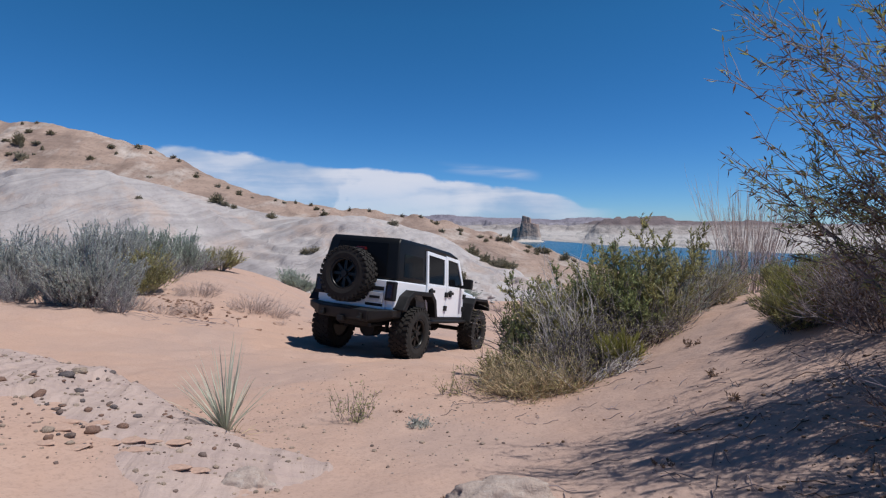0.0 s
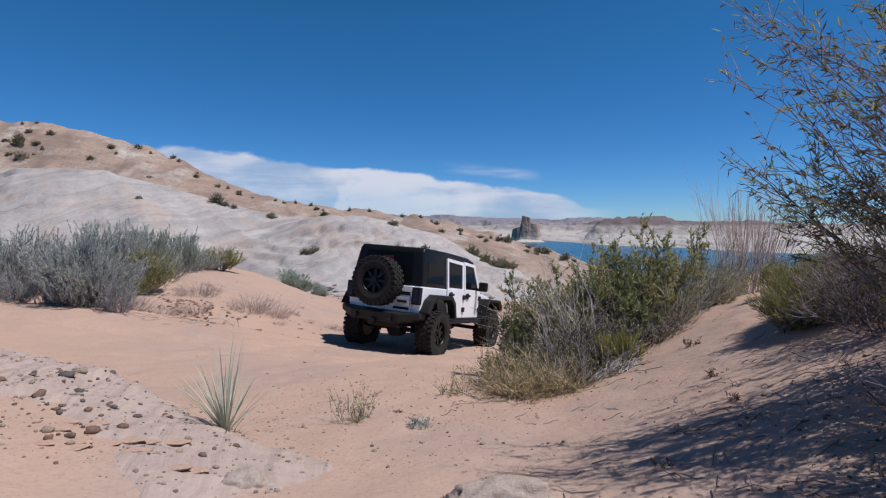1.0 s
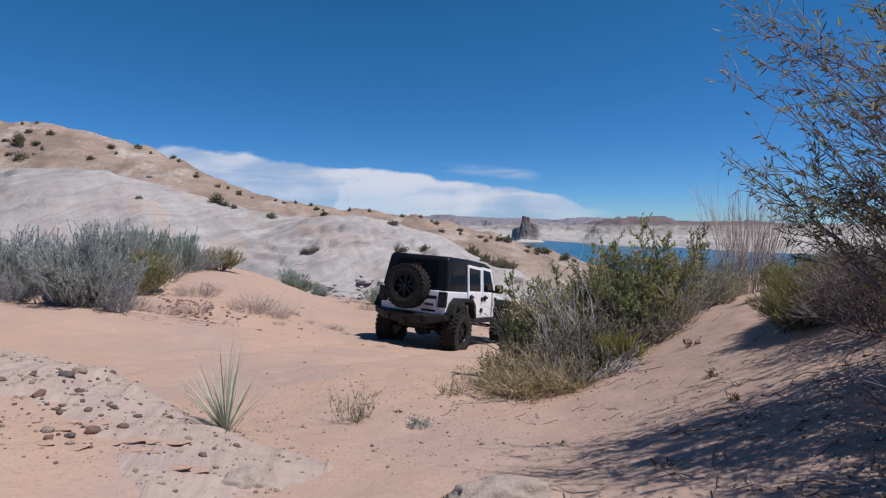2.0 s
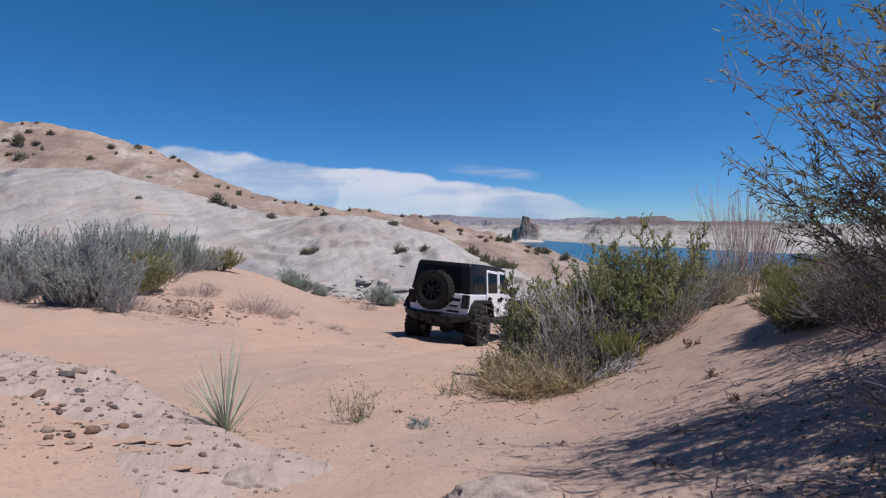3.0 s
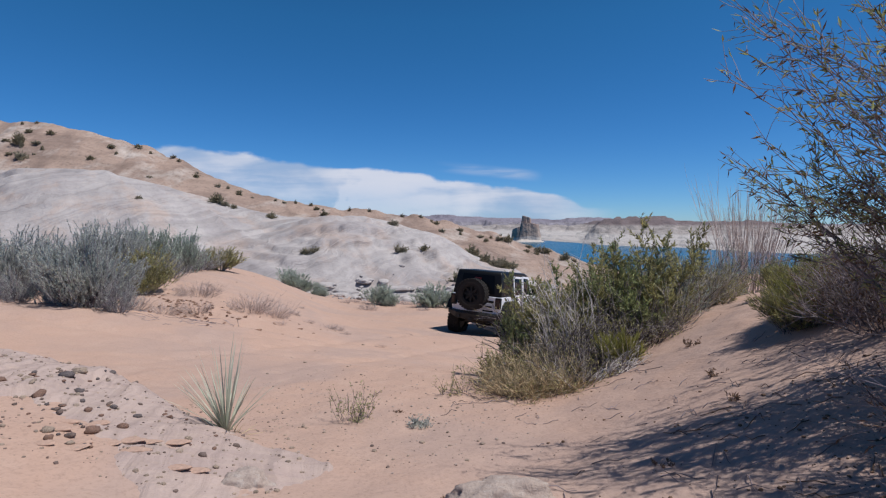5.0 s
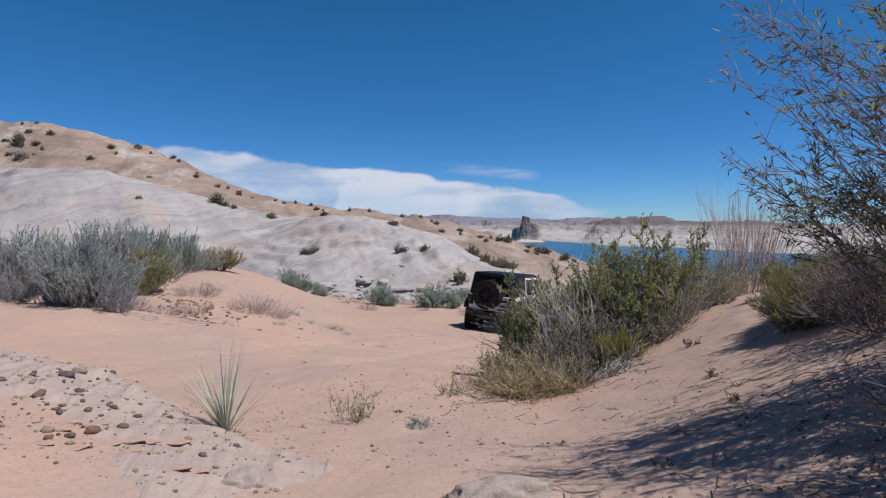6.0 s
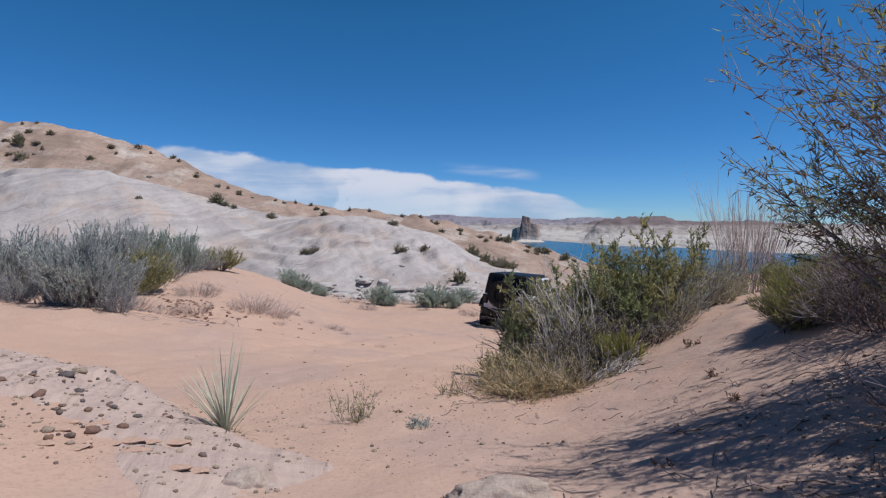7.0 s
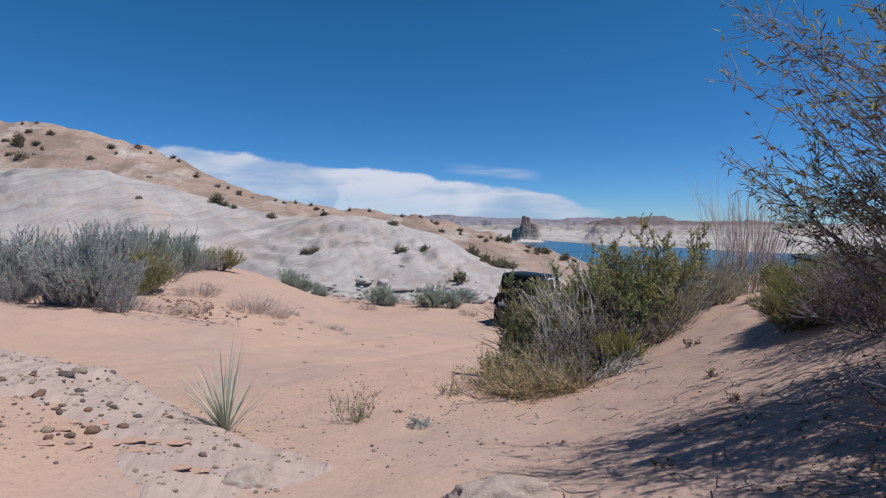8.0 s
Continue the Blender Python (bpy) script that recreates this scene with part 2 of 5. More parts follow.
def crest_front(x):
    return bend([-80, -52, -37, -27.5, -21.4, -14.3, -10, -6.8, -3, 0.75, 2.8, 5, 12],
                [5.5, 5.2, 4.5, 4.0, 2.4, 0.6, 0.45, 0.5, -0.4, -1.6, -2.9, -3.5, -6.5], x)


def crest_back(x):
    return bend([-140, -90, -59, -50, -40, -26.5, -13.8, -1.8, 8.7, 16.2, 30, 60],
                [13, 14.5, 13.6, 12.6, 9.8, 4.2, 1.75, 0.4, -2.2, -4.6, -8, -14], x)


def rock_z(x, y):
    """Pale slickrock: a long dome, a lower one before it, and a bluff at the track's end."""
    x, y = np.asarray(x, float), np.asarray(y, float)
    warp = 1.6 * fbm(x, y, 9, 3, 0.5, 8)
    foot = 28.5 + warp + 3.0 * S(-9, -14, x) * (1 - S(-30, -60, x))
    base = ground_z(x, foot) - 0.05
    s = np.clip((y - foot) / (46 - foot), -0.3, 1)
    main = np.where(s > 0, np.abs(s) ** 0.8, 3 * s)
    top = EYE + crest_front(x)
    a = base + (top - base) * main
    # swellings and long spurs that run down to the sand
    b = 1.2 * np.exp(-((x + 8.0 + 0.5 * (y - 38)) / 5.5) ** 2 - ((y - 37) / 6.0) ** 2)
    c = 1.5 * np.exp(-((x + 25 + 0.6 * (y - 38)) / 7.0) ** 2 - ((y - 38) / 6.5) ** 2)
    d = 0.7 * np.exp(-((x + 1.0 + 0.35 * (y - 36)) / 3.2) ** 2 - ((y - 35) / 4.5) ** 2)
    spur = (0.25 - np.abs(fbm(x + 0.95 * y, 0.3 * y - 0.2 * x, 9, 3, 0.45, 71))) * (1.0 + 1.1 * S(-12, -20, x))
    z = a + (b + c + d + spur * S(0.0, 0.35, s)) * (1 - S(0.72, 1.0, s)) * S(-0.05, 0.12, s)
    z = z - S(46, 62, y) * 4.5
    k = S(0.02, 0.25, s)
    crag = S(-12, -4, x) * (1 - S(0.35, 0.8, s))
    z = z + k * crag * 0.7 * (np.abs(fbm(x * 1.3 + 0.4 * y, y * 0.8, 2.6, 4, 0.55, 81)) - 0.12)
    run = x + 0.9 * y
    gully = np.abs(fbm(run, y * 0.35, 3.2, 4, 0.5, 11))
    z = z + k * (0.5 * (np.minimum(gully, 0.25) - 0.16) * (1 - S(0.75, 1, s) * 0.8) + 0.16 * fbm(x, y, 2.2, 4, 0.55, 5))
    dip = 0.07 * x + 0.5 * fbm(x, y, 3, 3, 0.5, 16)
    q = (z + dip) / 0.6
    ledge = (np.floor(q) + S(0.8, 1.0, q - np.floor(q))) * 0.6 - dip
    # bedding planes that sweep up across the domes
    seam = (z - 0.20 * x + 0.10 * y + 1.4 * fbm(x, y, 9, 3, 0.5, 14)) / 1.3
    fs = seam - np.floor(seam)
    z = z + k * (0.34 * (S(0.0, 0.16, fs) - fs)) * (0.35 + S(-0.1, 0.3, fbm(x, y, 8, 2, 0.5, 18))) * (1 - S(0.8, 1.0, s))
    broken = S(-0.05, 0.3, fbm(x, y, 4, 3, 0.5, 15)) * (1 - S(0.2, 0.45, s)) * S(-17, -9, x)
    return z + (ledge - z) * np.clip(broken, 0, 1) * k - 3 * S(5.0, 11.0, x + 2.5 * fbm(x, y, 3.5, 4, 0.55, 19))


def hill_z(x, y):
    """Pinkish hill behind the slickrock."""
    s = np.clip((y - 40) / 32, 0, 1)
    base = EYE - 4.6 - 0.2 * np.maximum(0, x - 4)
    z = base + (EYE + crest_back(x) - base) * (0.35 * s + 0.65 * S(0, 1.25, s) / float(S(0, 1.25, 1.0)))
    z = z - S(72, 110, y) * 14 - 3 * (1 - S(36, 41, y))
    return z + S(40, 46, y) * (0.7 * fbm(x, y, 9, 4, 0.5, 21) * (1 - 0.6 * S(60, 72, y)) + 0.9 * np.abs(fbm(x * 1.2 + y * 0.3, y * 0.3, 5, 4, 0.55, 31)) + 0.25 * fbm(x, y, 1.8, 3, 0.6, 33))


def grid_sheet(name, xs, ys, fn, material):
    gx, gy = np.meshgrid(xs, ys)
    v = np.stack([gx, gy, fn(gx, gy)], -1).reshape(-1, 3)
    i = np.arange(gx.size).reshape(gx.shape)
    f = np.stack([i[:-1, :-1], i[:-1, 1:], i[1:, 1:], i[1:, :-1]], -1).reshape(-1, 4)
    return new(name, mesh_np(name, v, [f], material))


def spread(lo, hi, step, far_lo, far_hi, grow=1.035):
    """Even steps from lo to hi, then growing steps out to the far ends."""
    out = list(np.arange(lo, hi, step))
    d, x = step, out[-1]
    while x < far_hi:
        d *= grow
        x += d
        out.append(x)
    d, x, low = step, lo, []
    while x > far_lo:
        d *= grow
        x -= d
        low.append(x)
    return np.array(low[::-1] + out)


ground = grid_sheet("ground", spread(-4.5, 4.5, 0.055, -4800, 4800, 1.05), spread(1.2, 9, 0.055, -4800, 4800, 1.05), ground_z, SAND)
tagged(ground, "orange sand ground sloping down to a lake", "ground", kind="structure")
rock = grid_sheet("slickrock_slope", np.arange(-75, 14, 0.16), np.arange(25, 64, 0.16), rock_z, PALE)
tagged(rock, "pale grey slickrock domes with gullies and ledges", "rock slope", kind="structure")
hill = grid_sheet("hill", np.arange(-140, 60, 0.4), np.arange(36, 112, 0.35), hill_z, PINK)
tagged(hill, "pinkish tan hill with scattered desert bushes", "hill", kind="structure")

# lake
WATER = mat("lake_water", (0.016, 0.115, 0.20), 0.25, var=0.1, scale=0.01, bump=0.25, bscale=0.4)
lake = grid_sheet("water", np.linspace(-4000, 4000, 30), np.linspace(150, 4800, 30), lambda x, y: x * 0 + LAKE, WATER)
tagged(lake, "deep blue lake water with fine ripples", "lake", kind="structure")


def polar(name, u0, u1, n, rs, fn, material):
    """A sheet in rows of depth; u is x over y."""
    us = np.linspace(u0, u1, n)
    gu, gy = np.meshgrid(us, rs)
    gx = gu * gy
    v = np.stack([gx, gy, fn(gx, gy, gu)], -1).reshape(-1, 3)
    i = np.arange(gx.size).reshape(gx.shape)
    f = np.stack([i[:-1, :-1], i[:-1, 1:], i[1:, 1:], i[1:, :-1]], -1).reshape(-1, 4)
    return new(name, mesh_np(name, v, [f], material))


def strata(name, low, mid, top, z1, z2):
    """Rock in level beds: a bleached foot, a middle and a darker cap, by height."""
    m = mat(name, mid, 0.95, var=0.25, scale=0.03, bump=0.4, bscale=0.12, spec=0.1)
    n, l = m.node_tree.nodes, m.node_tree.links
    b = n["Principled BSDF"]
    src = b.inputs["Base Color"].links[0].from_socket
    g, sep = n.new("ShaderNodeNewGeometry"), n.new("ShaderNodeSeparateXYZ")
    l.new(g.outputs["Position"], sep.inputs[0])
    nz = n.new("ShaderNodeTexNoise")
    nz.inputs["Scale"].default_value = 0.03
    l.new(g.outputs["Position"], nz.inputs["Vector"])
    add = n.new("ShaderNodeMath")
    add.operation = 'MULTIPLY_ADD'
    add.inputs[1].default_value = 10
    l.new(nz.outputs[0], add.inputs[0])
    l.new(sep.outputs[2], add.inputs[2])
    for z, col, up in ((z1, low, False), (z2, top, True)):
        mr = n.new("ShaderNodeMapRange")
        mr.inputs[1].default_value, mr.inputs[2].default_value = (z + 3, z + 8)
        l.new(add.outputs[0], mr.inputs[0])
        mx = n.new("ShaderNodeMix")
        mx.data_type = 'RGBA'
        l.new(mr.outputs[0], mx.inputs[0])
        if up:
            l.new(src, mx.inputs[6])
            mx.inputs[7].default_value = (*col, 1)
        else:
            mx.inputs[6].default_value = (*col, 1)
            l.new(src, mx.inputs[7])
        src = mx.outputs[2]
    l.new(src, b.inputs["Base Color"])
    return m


SHORE = strata("shore_rock", (0.42, 0.395, 0.385), (0.34, 0.31, 0.30), (0.16, 0.13, 0.135), EYE - 26, EYE - 6)
# haze of the distance is mixed into the mesas' mauve rock colours
FAR = strata("hazed_far_rock", (0.34, 0.325, 0.34), (0.25, 0.235, 0.27), (0.21, 0.195, 0.235), EYE - 20, EYE + 5)


def terrace(z, step, x, y, size, sharp=0.75):
    """Level beds: soft treads and steep risers."""
    q = (z + 0.6 * step * fbm(x, y, size, 3, 0.5, 77)) / step
    return z + ((np.floor(q) + S(sharp, 1.0, q - np.floor(q))) - q) * step * 0.9


def shore_z(x, y, u):
    line = bend([-0.1, 0.15, 0.2, 0.3, 0.45, 0.68, 0.9, 1.3], [1560, 1560, 1400, 1150, 1000, 820, 760, 700], u) + 60 * fbm(x, y, 160, 3, 0.5, 41)
    d = y - line
    high = S(0.25, 0.33, u)
    z = -54 + 9 * S(-20, 12, d) + (3 + 7 * high) * S(10, 60, d) + 7 * S(40, 300, d) + (3 + 9 * high) * S(80, 260, d) * (0.7 + fbm(x, y, 120, 3, 0.5, 43))
    z = z + 5 * np.abs(fbm(x, y, 60, 4, 0.6, 45)) * S(0, 60, d)
    edge = 1250 + 120 * fbm(x, y, 260, 3, 0.5, 47) + 45 * np.abs(fbm(x, y, 45, 3, 0.6, 49))
    cap = S(0.262, 0.298, u + 0.03 * fbm(x, y, 90, 3, 0.5, 48)) * (1 - 0.4 * S(0.425, 0.45, u)) * (1 - S(0.60, 0.75, u))
    z = z + cap * (15 * S(-140, 0, y - edge) + 9 * S(0, 9, y - edge) + 7 * S(26, 36, y - edge))
    z = terrace(z, 6.0, x, y, 90)
    butte = S(0.06, 0.16, fbm(x, y, 150, 3, 0.55, 52)) * S(1750, 1850, y) * (1 - cap)
    return EYE + z + butte * (13 + 10 * fbm(x, y, 80, 2, 0.5, 57)) + 10 * (1 - high) * S(1500, 2300, y)


shore = polar("far_shore", -0.15, 1.25, 420, np.concatenate((np.arange(660, 1800, 7), np.arange(1800, 2700, 40))), shore_z, SHORE)
tagged(shore, "bleached white lake shore with brown mesa above", "far shore", kind="structure")


def range_z(x, y, u):
    top = bend([-0.6, -0.1, 0.0, 0.12, 0.2, 0.26, 0.4, 0.6, 0.9, 1.3], [66, 62, 58, 44, 30, 38, 10, 2, -4, -8], u)
    z = np.full_like(x, -46.0)
    for i, (at, part_) in enumerate(((2700, 0.35), (3150, 0.75), (3600, 1.0))):
        edge = at + 420 * fbm(u * 3000, y * 0.15, 420, 3, 0.5, 51 + i) + 90 * np.abs(fbm(x, y, 70, 3, 0.6, 61 + i))
        t = (top + 46) * part_ + 16 * fbm(u * 3000, 0 * y, 230, 3, 0.5, 91 + i)
        z = np.maximum(z, -46 + t * (0.45 * S(-260, -10, y - edge) + 0.40 * S(0, 14, y - edge) + 0.15 * S(50, 66, y - edge)))
    return EYE + terrace(z, 11, x, y, 200, 0.7)


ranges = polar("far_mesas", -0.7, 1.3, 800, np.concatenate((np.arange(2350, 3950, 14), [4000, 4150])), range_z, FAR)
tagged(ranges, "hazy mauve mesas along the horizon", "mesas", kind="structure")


# tower of rock standing in the lake
def tower_rock():
    rs = np.random.RandomState(9)
    TW = strata("tower_rock", (0.50, 0.45, 0.41), (0.40, 0.315, 0.27), (0.33, 0.245, 0.21), EYE - 36, EYE - 12)
    top = new("rock_tower")
    top.matrix_basis = pose(215, 1360, LAKE - 3)

    def block(name, cx, wx, wy, h, peak, slope, seed, turn):
        n, k = 72, 40
        a = np.linspace(0, 2 * math.pi, n, endpoint=False)
        zz = np.linspace(0, 1, k)
        A, Z = np.meshgrid(a, zz)
        ca, sa = np.cos(A), np.sin(A)
        sq = (np.abs(ca) ** 7 + np.abs(sa) ** 7) ** (-1 / 7)
        flute = 1 + 0.13 * fbm(A * 9, Z * 1.2, 3.0, 4, 0.55, seed)
        shrink = 1 + 0.22 * (1 - Z) ** 2.2 - peak * Z ** 2.5
        X, Y = sq * ca * flute * shrink * wx, sq * sa * flute * shrink * wy
        H = Z * h * (1 - slope * np.clip(X / wx, -1, 1) * Z) + 2.0 * fbm(A * 6, Z * 4, 1, 3, 0.5, seed + 1) * Z
        ct, st = math.cos(radians(turn)), math.sin(radians(turn))
        v = np.stack([X * ct - Y * st + cx, X * st + Y * ct, H], -1).reshape(-1, 3)
        i = np.arange(n * k).reshape(k, n)
        j = np.roll(i, -1, axis=1)
        f = np.stack([i[:-1], j[:-1], j[1:], i[1:]], -1).reshape(-1, 4)
        cap = np.stack([i[-1][1:-1], i[-1][2:], np.full(n - 2, i[-1][0])], -1)
        part_np(name, v, [f, cap], TW, top, smooth=False)

    block("main_block", 8, 25, 24, 50, 0.16, 0.05, 3, -10)
    block("summit", 0, 14, 14, 67, 0.30, 0.06, 17, -14)
    block("side_block", -22, 12, 14, 38, 0.10, -0.10, 6, -38)
    block("talus", 4, 34, 36, 13, 0.75, 0.1, 12, 0)
    return tagged(top, "brown rock tower with a bleached foot standing in the lake", "rock tower")


tower_rock()


# cloud bank above the horizon: a glowing card with sunlit and shaded tones painted in
def cloud_bank():
    y, x0, x1, z0, z1 = 4300, -2500, 1460, EYE - 60, EYE + 700
    me = mesh_np("backdrop_clouds", [(x0, y, z0), (x1, y, z0), (x1, y, z1), (x0, y, z1)], [np.array([[0, 1, 2, 3]])], bpy.data.materials.new("cloud"))
    m = me.materials[0]
    m.use_nodes = True
    n, l = m.node_tree.nodes, m.node_tree.links
    n.remove(n["Principled BSDF"])

    def op(kind, a, b=None, c=None):
        t = n.new("ShaderNodeMath")
        t.operation = kind
        for i, v in enumerate((a, b, c)):
            if v is None:
                continue
            if isinstance(v, (int, float)):
                t.inputs[i].default_value = v
            else:
                l.new(v, t.inputs[i])
        return t.outputs[0]

    def step(v, lo, hi, a=0.0, b=1.0):
        t = n.new("ShaderNodeMapRange")
        t.interpolation_type = 'SMOOTHSTEP'
        for i, q in enumerate((lo, hi, a, b)):
            t.inputs[i + 1].default_value = q
        l.new(v, t.inputs[0])
        return t.outputs[0]

    co, sep = n.new("ShaderNodeTexCoord"), n.new("ShaderNodeSeparateXYZ")
    l.new(co.outputs["Object"], sep.inputs[0])
    X, Z = sep.outputs[0], op('SUBTRACT', sep.outputs[2], EYE)

    def noise_(size, sx=1.0, sz=1.0, detail=8, warp=0.4, rough_=0.6):
        mp = n.new("ShaderNodeMapping")
        mp.inputs["Scale"].default_value = (sx / size, 0.0, sz / size)
        l.new(co.outputs["Object"], mp.inputs[0])
        t = n.new("ShaderNodeTexNoise")
        t.inputs["Scale"].default_value, t.inputs["Detail"].default_value, t.inputs["Distortion"].default_value, t.inputs["Roughness"].default_value = 1.0, detail, warp, rough_
        l.new(mp.outputs[0], t.inputs["Vector"])
        return t.outputs[0]

    # height of the bank along its length, in parts of 700 m
    ramp = n.new("ShaderNodeValToRGB")
    ramp.color_ramp.interpolation = 'B_SPLINE'
    stops = [(0.0, 0.95), (0.18, 0.82), (0.33, 0.73), (0.42, 0.64), (0.52, 0.64), (0.62, 0.52), (0.76, 0.44), (0.86, 0.36), (0.93, 0.18)]
    e = ramp.color_ramp.elements
    e[0].position, e[0].color = stops[0][0], (stops[0][1],) * 3 + (1,)
    e[1].position, e[1].color = stops[-1][0], (stops[-1][1],) * 3 + (1,)
    for p_, v_ in stops[1:-1]:
        q = e.new(p_)
        q.color = (v_, v_, v_, 1)
    ramp_in = n.new("ShaderNodeMapRange")
    ramp_in.inputs[1].default_value, ramp_in.inputs[2].default_value = x0, x1
    l.new(X, ramp_in.inputs[0])
    l.new(ramp_in.outputs[0], ramp.inputs[0])
    big, puff, fine = noise_(900, 1, 2.0, 5, 0.2, 0.5), noise_(300, 1, 1.3, 6, 0.3, 0.5), noise_(700, 0.6, 4.0, 6, 0.3, 0.5)
    edge = op('SUBTRACT', op('ADD', op('MULTIPLY', ramp.outputs[0], 700), op('ADD', op('MULTIPLY', op('SUBTRACT', puff, 0.5), 120), op('MULTIPLY', op('SUBTRACT', fine, 0.5), 130))), Z)
    body = op('MULTIPLY', step(edge, -4, 34), op('MULTIPLY', step(X, x1 - 10, x1 - 650), step(X, x0, x0 + 250)))
    veil = step(op('ADD', op('MULTIPLY', fine, 0.6), op('MULTIPLY', big, 0.55)), 0.40, 0.66)
    body = op('MULTIPLY', body, op('MULTIPLY', op('ADD', op('MULTIPLY', veil, 0.2), 0.74), step(edge, 460, 60, 0.62, 1.0)))
    # a loose wisp over the bank
    wz = op('ABSOLUTE', op('SUBTRACT', Z, op('MULTIPLY_ADD', X, -0.10, 455)))
    wisp = op('MULTIPLY', op('MULTIPLY', step(wz, 60, 5), op('MULTIPLY', step(X, -100, 260), step(X, 830, 560))), step(fine, 0.40, 0.66, 0, 0.6))
    alpha = op('MINIMUM', op('MAXIMUM', body, wisp), 0.93)
    em, tr, mx = n.new("ShaderNodeEmission"), n.new("ShaderNodeBsdfTransparent"), n.new("ShaderNodeMixShader")
    cr = n.new("ShaderNodeMix")
    cr.data_type = 'RGBA'
    cr.inputs[6].default_value, cr.inputs[7].default_value = (0.38, 0.50, 0.71, 1), (0.72, 0.75, 0.86, 1)
    XW = op('MULTIPLY_ADD', op('SUBTRACT', puff, 0.5), 900, X)
    head = op('MULTIPLY', step(XW, -900, -650), step(XW, 600, -500))
    tone_ = op('ADD', op('MULTIPLY', fine, 0.6), op('MULTIPLY', big, 0.45))
    l.new(step(op('ADD', tone_, op('MULTIPLY', op('MULTIPLY', head, puff), 0.35)), 0.45, 0.64), cr.inputs[0])
    l.new(cr.outputs[2], em.inputs[0])
    em.inputs[1].default_value = 0.92
    l.new(alpha, mx.inputs[0])
    l.new(tr.outputs[0], mx.inputs[1])
    l.new(em.outputs[0], mx.inputs[2])
    l.new(mx.outputs[0], n["Material Output"].inputs[0])
    ob = new("backdrop_clouds", me)
    ob.visible_shadow = False
    return tagged(ob, "long white cloud bank low in a deep blue sky", "clouds", kind="structure")


cloud_bank()

# ---------- plants ----------
def tubes(P, R, sides=3):
    """Tapered round stems. P (n, k, 3) points, R (n, k) radii. Returns verts, faces."""
    n, k, _ = P.shape
    d = P[:, -1] - P[:, 0]
    d = d / (np.linalg.norm(d, axis=1, keepdims=True) + 1e-9)
    ref = np.where(np.abs(d[:, 2:3]) > 0.8, np.array([[1.0, 0, 0]]), np.array([[0, 0, 1.0]]))
    a = np.cross(d, ref)
    a /= np.linalg.norm(a, axis=1, keepdims=True) + 1e-9
    b = np.cross(d, a)
    ang = np.arange(sides) * 2 * math.pi / sides
    ring = np.cos(ang)[None, :, None] * a[:, None] + np.sin(ang)[None, :, None] * b[:, None]
    v = P[:, :, None] + R[:, :, None, None] * ring[:, None]
    i = np.arange(n * k * sides).reshape(n, k, sides)
    j = np.roll(i, -1, axis=2)
    f = np.stack([i[:, :-1], j[:, :-1], j[:, 1:], i[:, 1:]], -1).reshape(-1, 4)
    return v.reshape(-1, 3), f


def blades(B, D, L, Wd, rs, fold=0.25):
    """Folded lance-shaped leaves at B along D."""
    n = len(B)
    D = D / (np.linalg.norm(D, axis=1, keepdims=True) + 1e-9)
    s = np.cross(D, rs.normal(size=(n, 3)))
    s /= np.linalg.norm(s, axis=1, keepdims=True) + 1e-9
    up = np.cross(s, D)
    L, Wd = np.broadcast_to(L, n)[:, None], np.broadcast_to(Wd, n)[:, None]
    mid = B + D * L * 0.45
    v = np.stack([B, mid + s * Wd / 2 + up * Wd * fold, B + D * L - up * L * 0.08, mid - s * Wd / 2 + up * Wd * fold], 1).reshape(-1, 3)
    i = np.arange(n)[:, None] * 4
    return v, np.concatenate((i + [0, 1, 2], i + [0, 2, 3]))


def stems(rs, n, base, height, tilt, lean=(0, 0), k=5, wob=0.05, curl=0.0, low=0.55):
    """Stems that fan out from a base disc."""
    az = rs.uniform(0, 2 * math.pi, n)
    t = tilt * np.sqrt(rs.uniform(0.02, 1, n))
    d = np.stack([np.sin(t) * np.cos(az) + lean[0], np.sin(t) * np.sin(az) + lean[1], np.cos(t)], 1)
    d /= np.linalg.norm(d, axis=1, keepdims=True)
    L = height * rs.uniform(low, 1.0, n) * (1 - 0.25 * np.sin(t))
    s = np.linspace(0, 1, k)
    start = np.stack([np.cos(az) * base, np.sin(az) * base, 0 * az], 1) * rs.uniform(0.1, 1, (n, 1)) - [0, 0, 0.05]
    w = np.cumsum(rs.normal(size=(n, k, 3)), 1) * (wob * L / k)[:, None, None]
    w[:, 0] = 0
    P = start[:, None] + d[:, None] * (L[:, None] * s)[..., None] + w
    P[:, :, 2] += curl * L[:, None] * (s * s)
    return P


def shoots(rs, P, per, length, angle, k=3, lo=0.3, wob=0.06):
    """Side shoots on stems."""
    n, m, _ = P.shape
    src = np.repeat(np.arange(n), per)
    s = rs.uniform(lo, 0.98, len(src)) * (m - 1)
    i = np.minimum(s.astype(int), m - 2)
    fr = (s - i)[:, None]
    at = P[src, i] * (1 - fr) + P[src, i + 1] * fr
    tan = P[src, i + 1] - P[src, i]
    tan /= np.linalg.norm(tan, axis=1, keepdims=True) + 1e-9
    d = tan + rs.normal(size=tan.shape) * angle
    d[:, 2] = d[:, 2] * 0.8 + 0.15
    d /= np.linalg.norm(d, axis=1, keepdims=True) + 1e-9
    L = length * rs.uniform(0.45, 1.1, len(src))
    q = np.linspace(0, 1, k)
    Q = at[:, None] + d[:, None] * (L[:, None] * q)[..., None]
    Q[:, 1:] += np.cumsum(rs.normal(size=(len(src), k - 1, 3)), 1) * (wob * L / k)[:, None, None]
    return Q


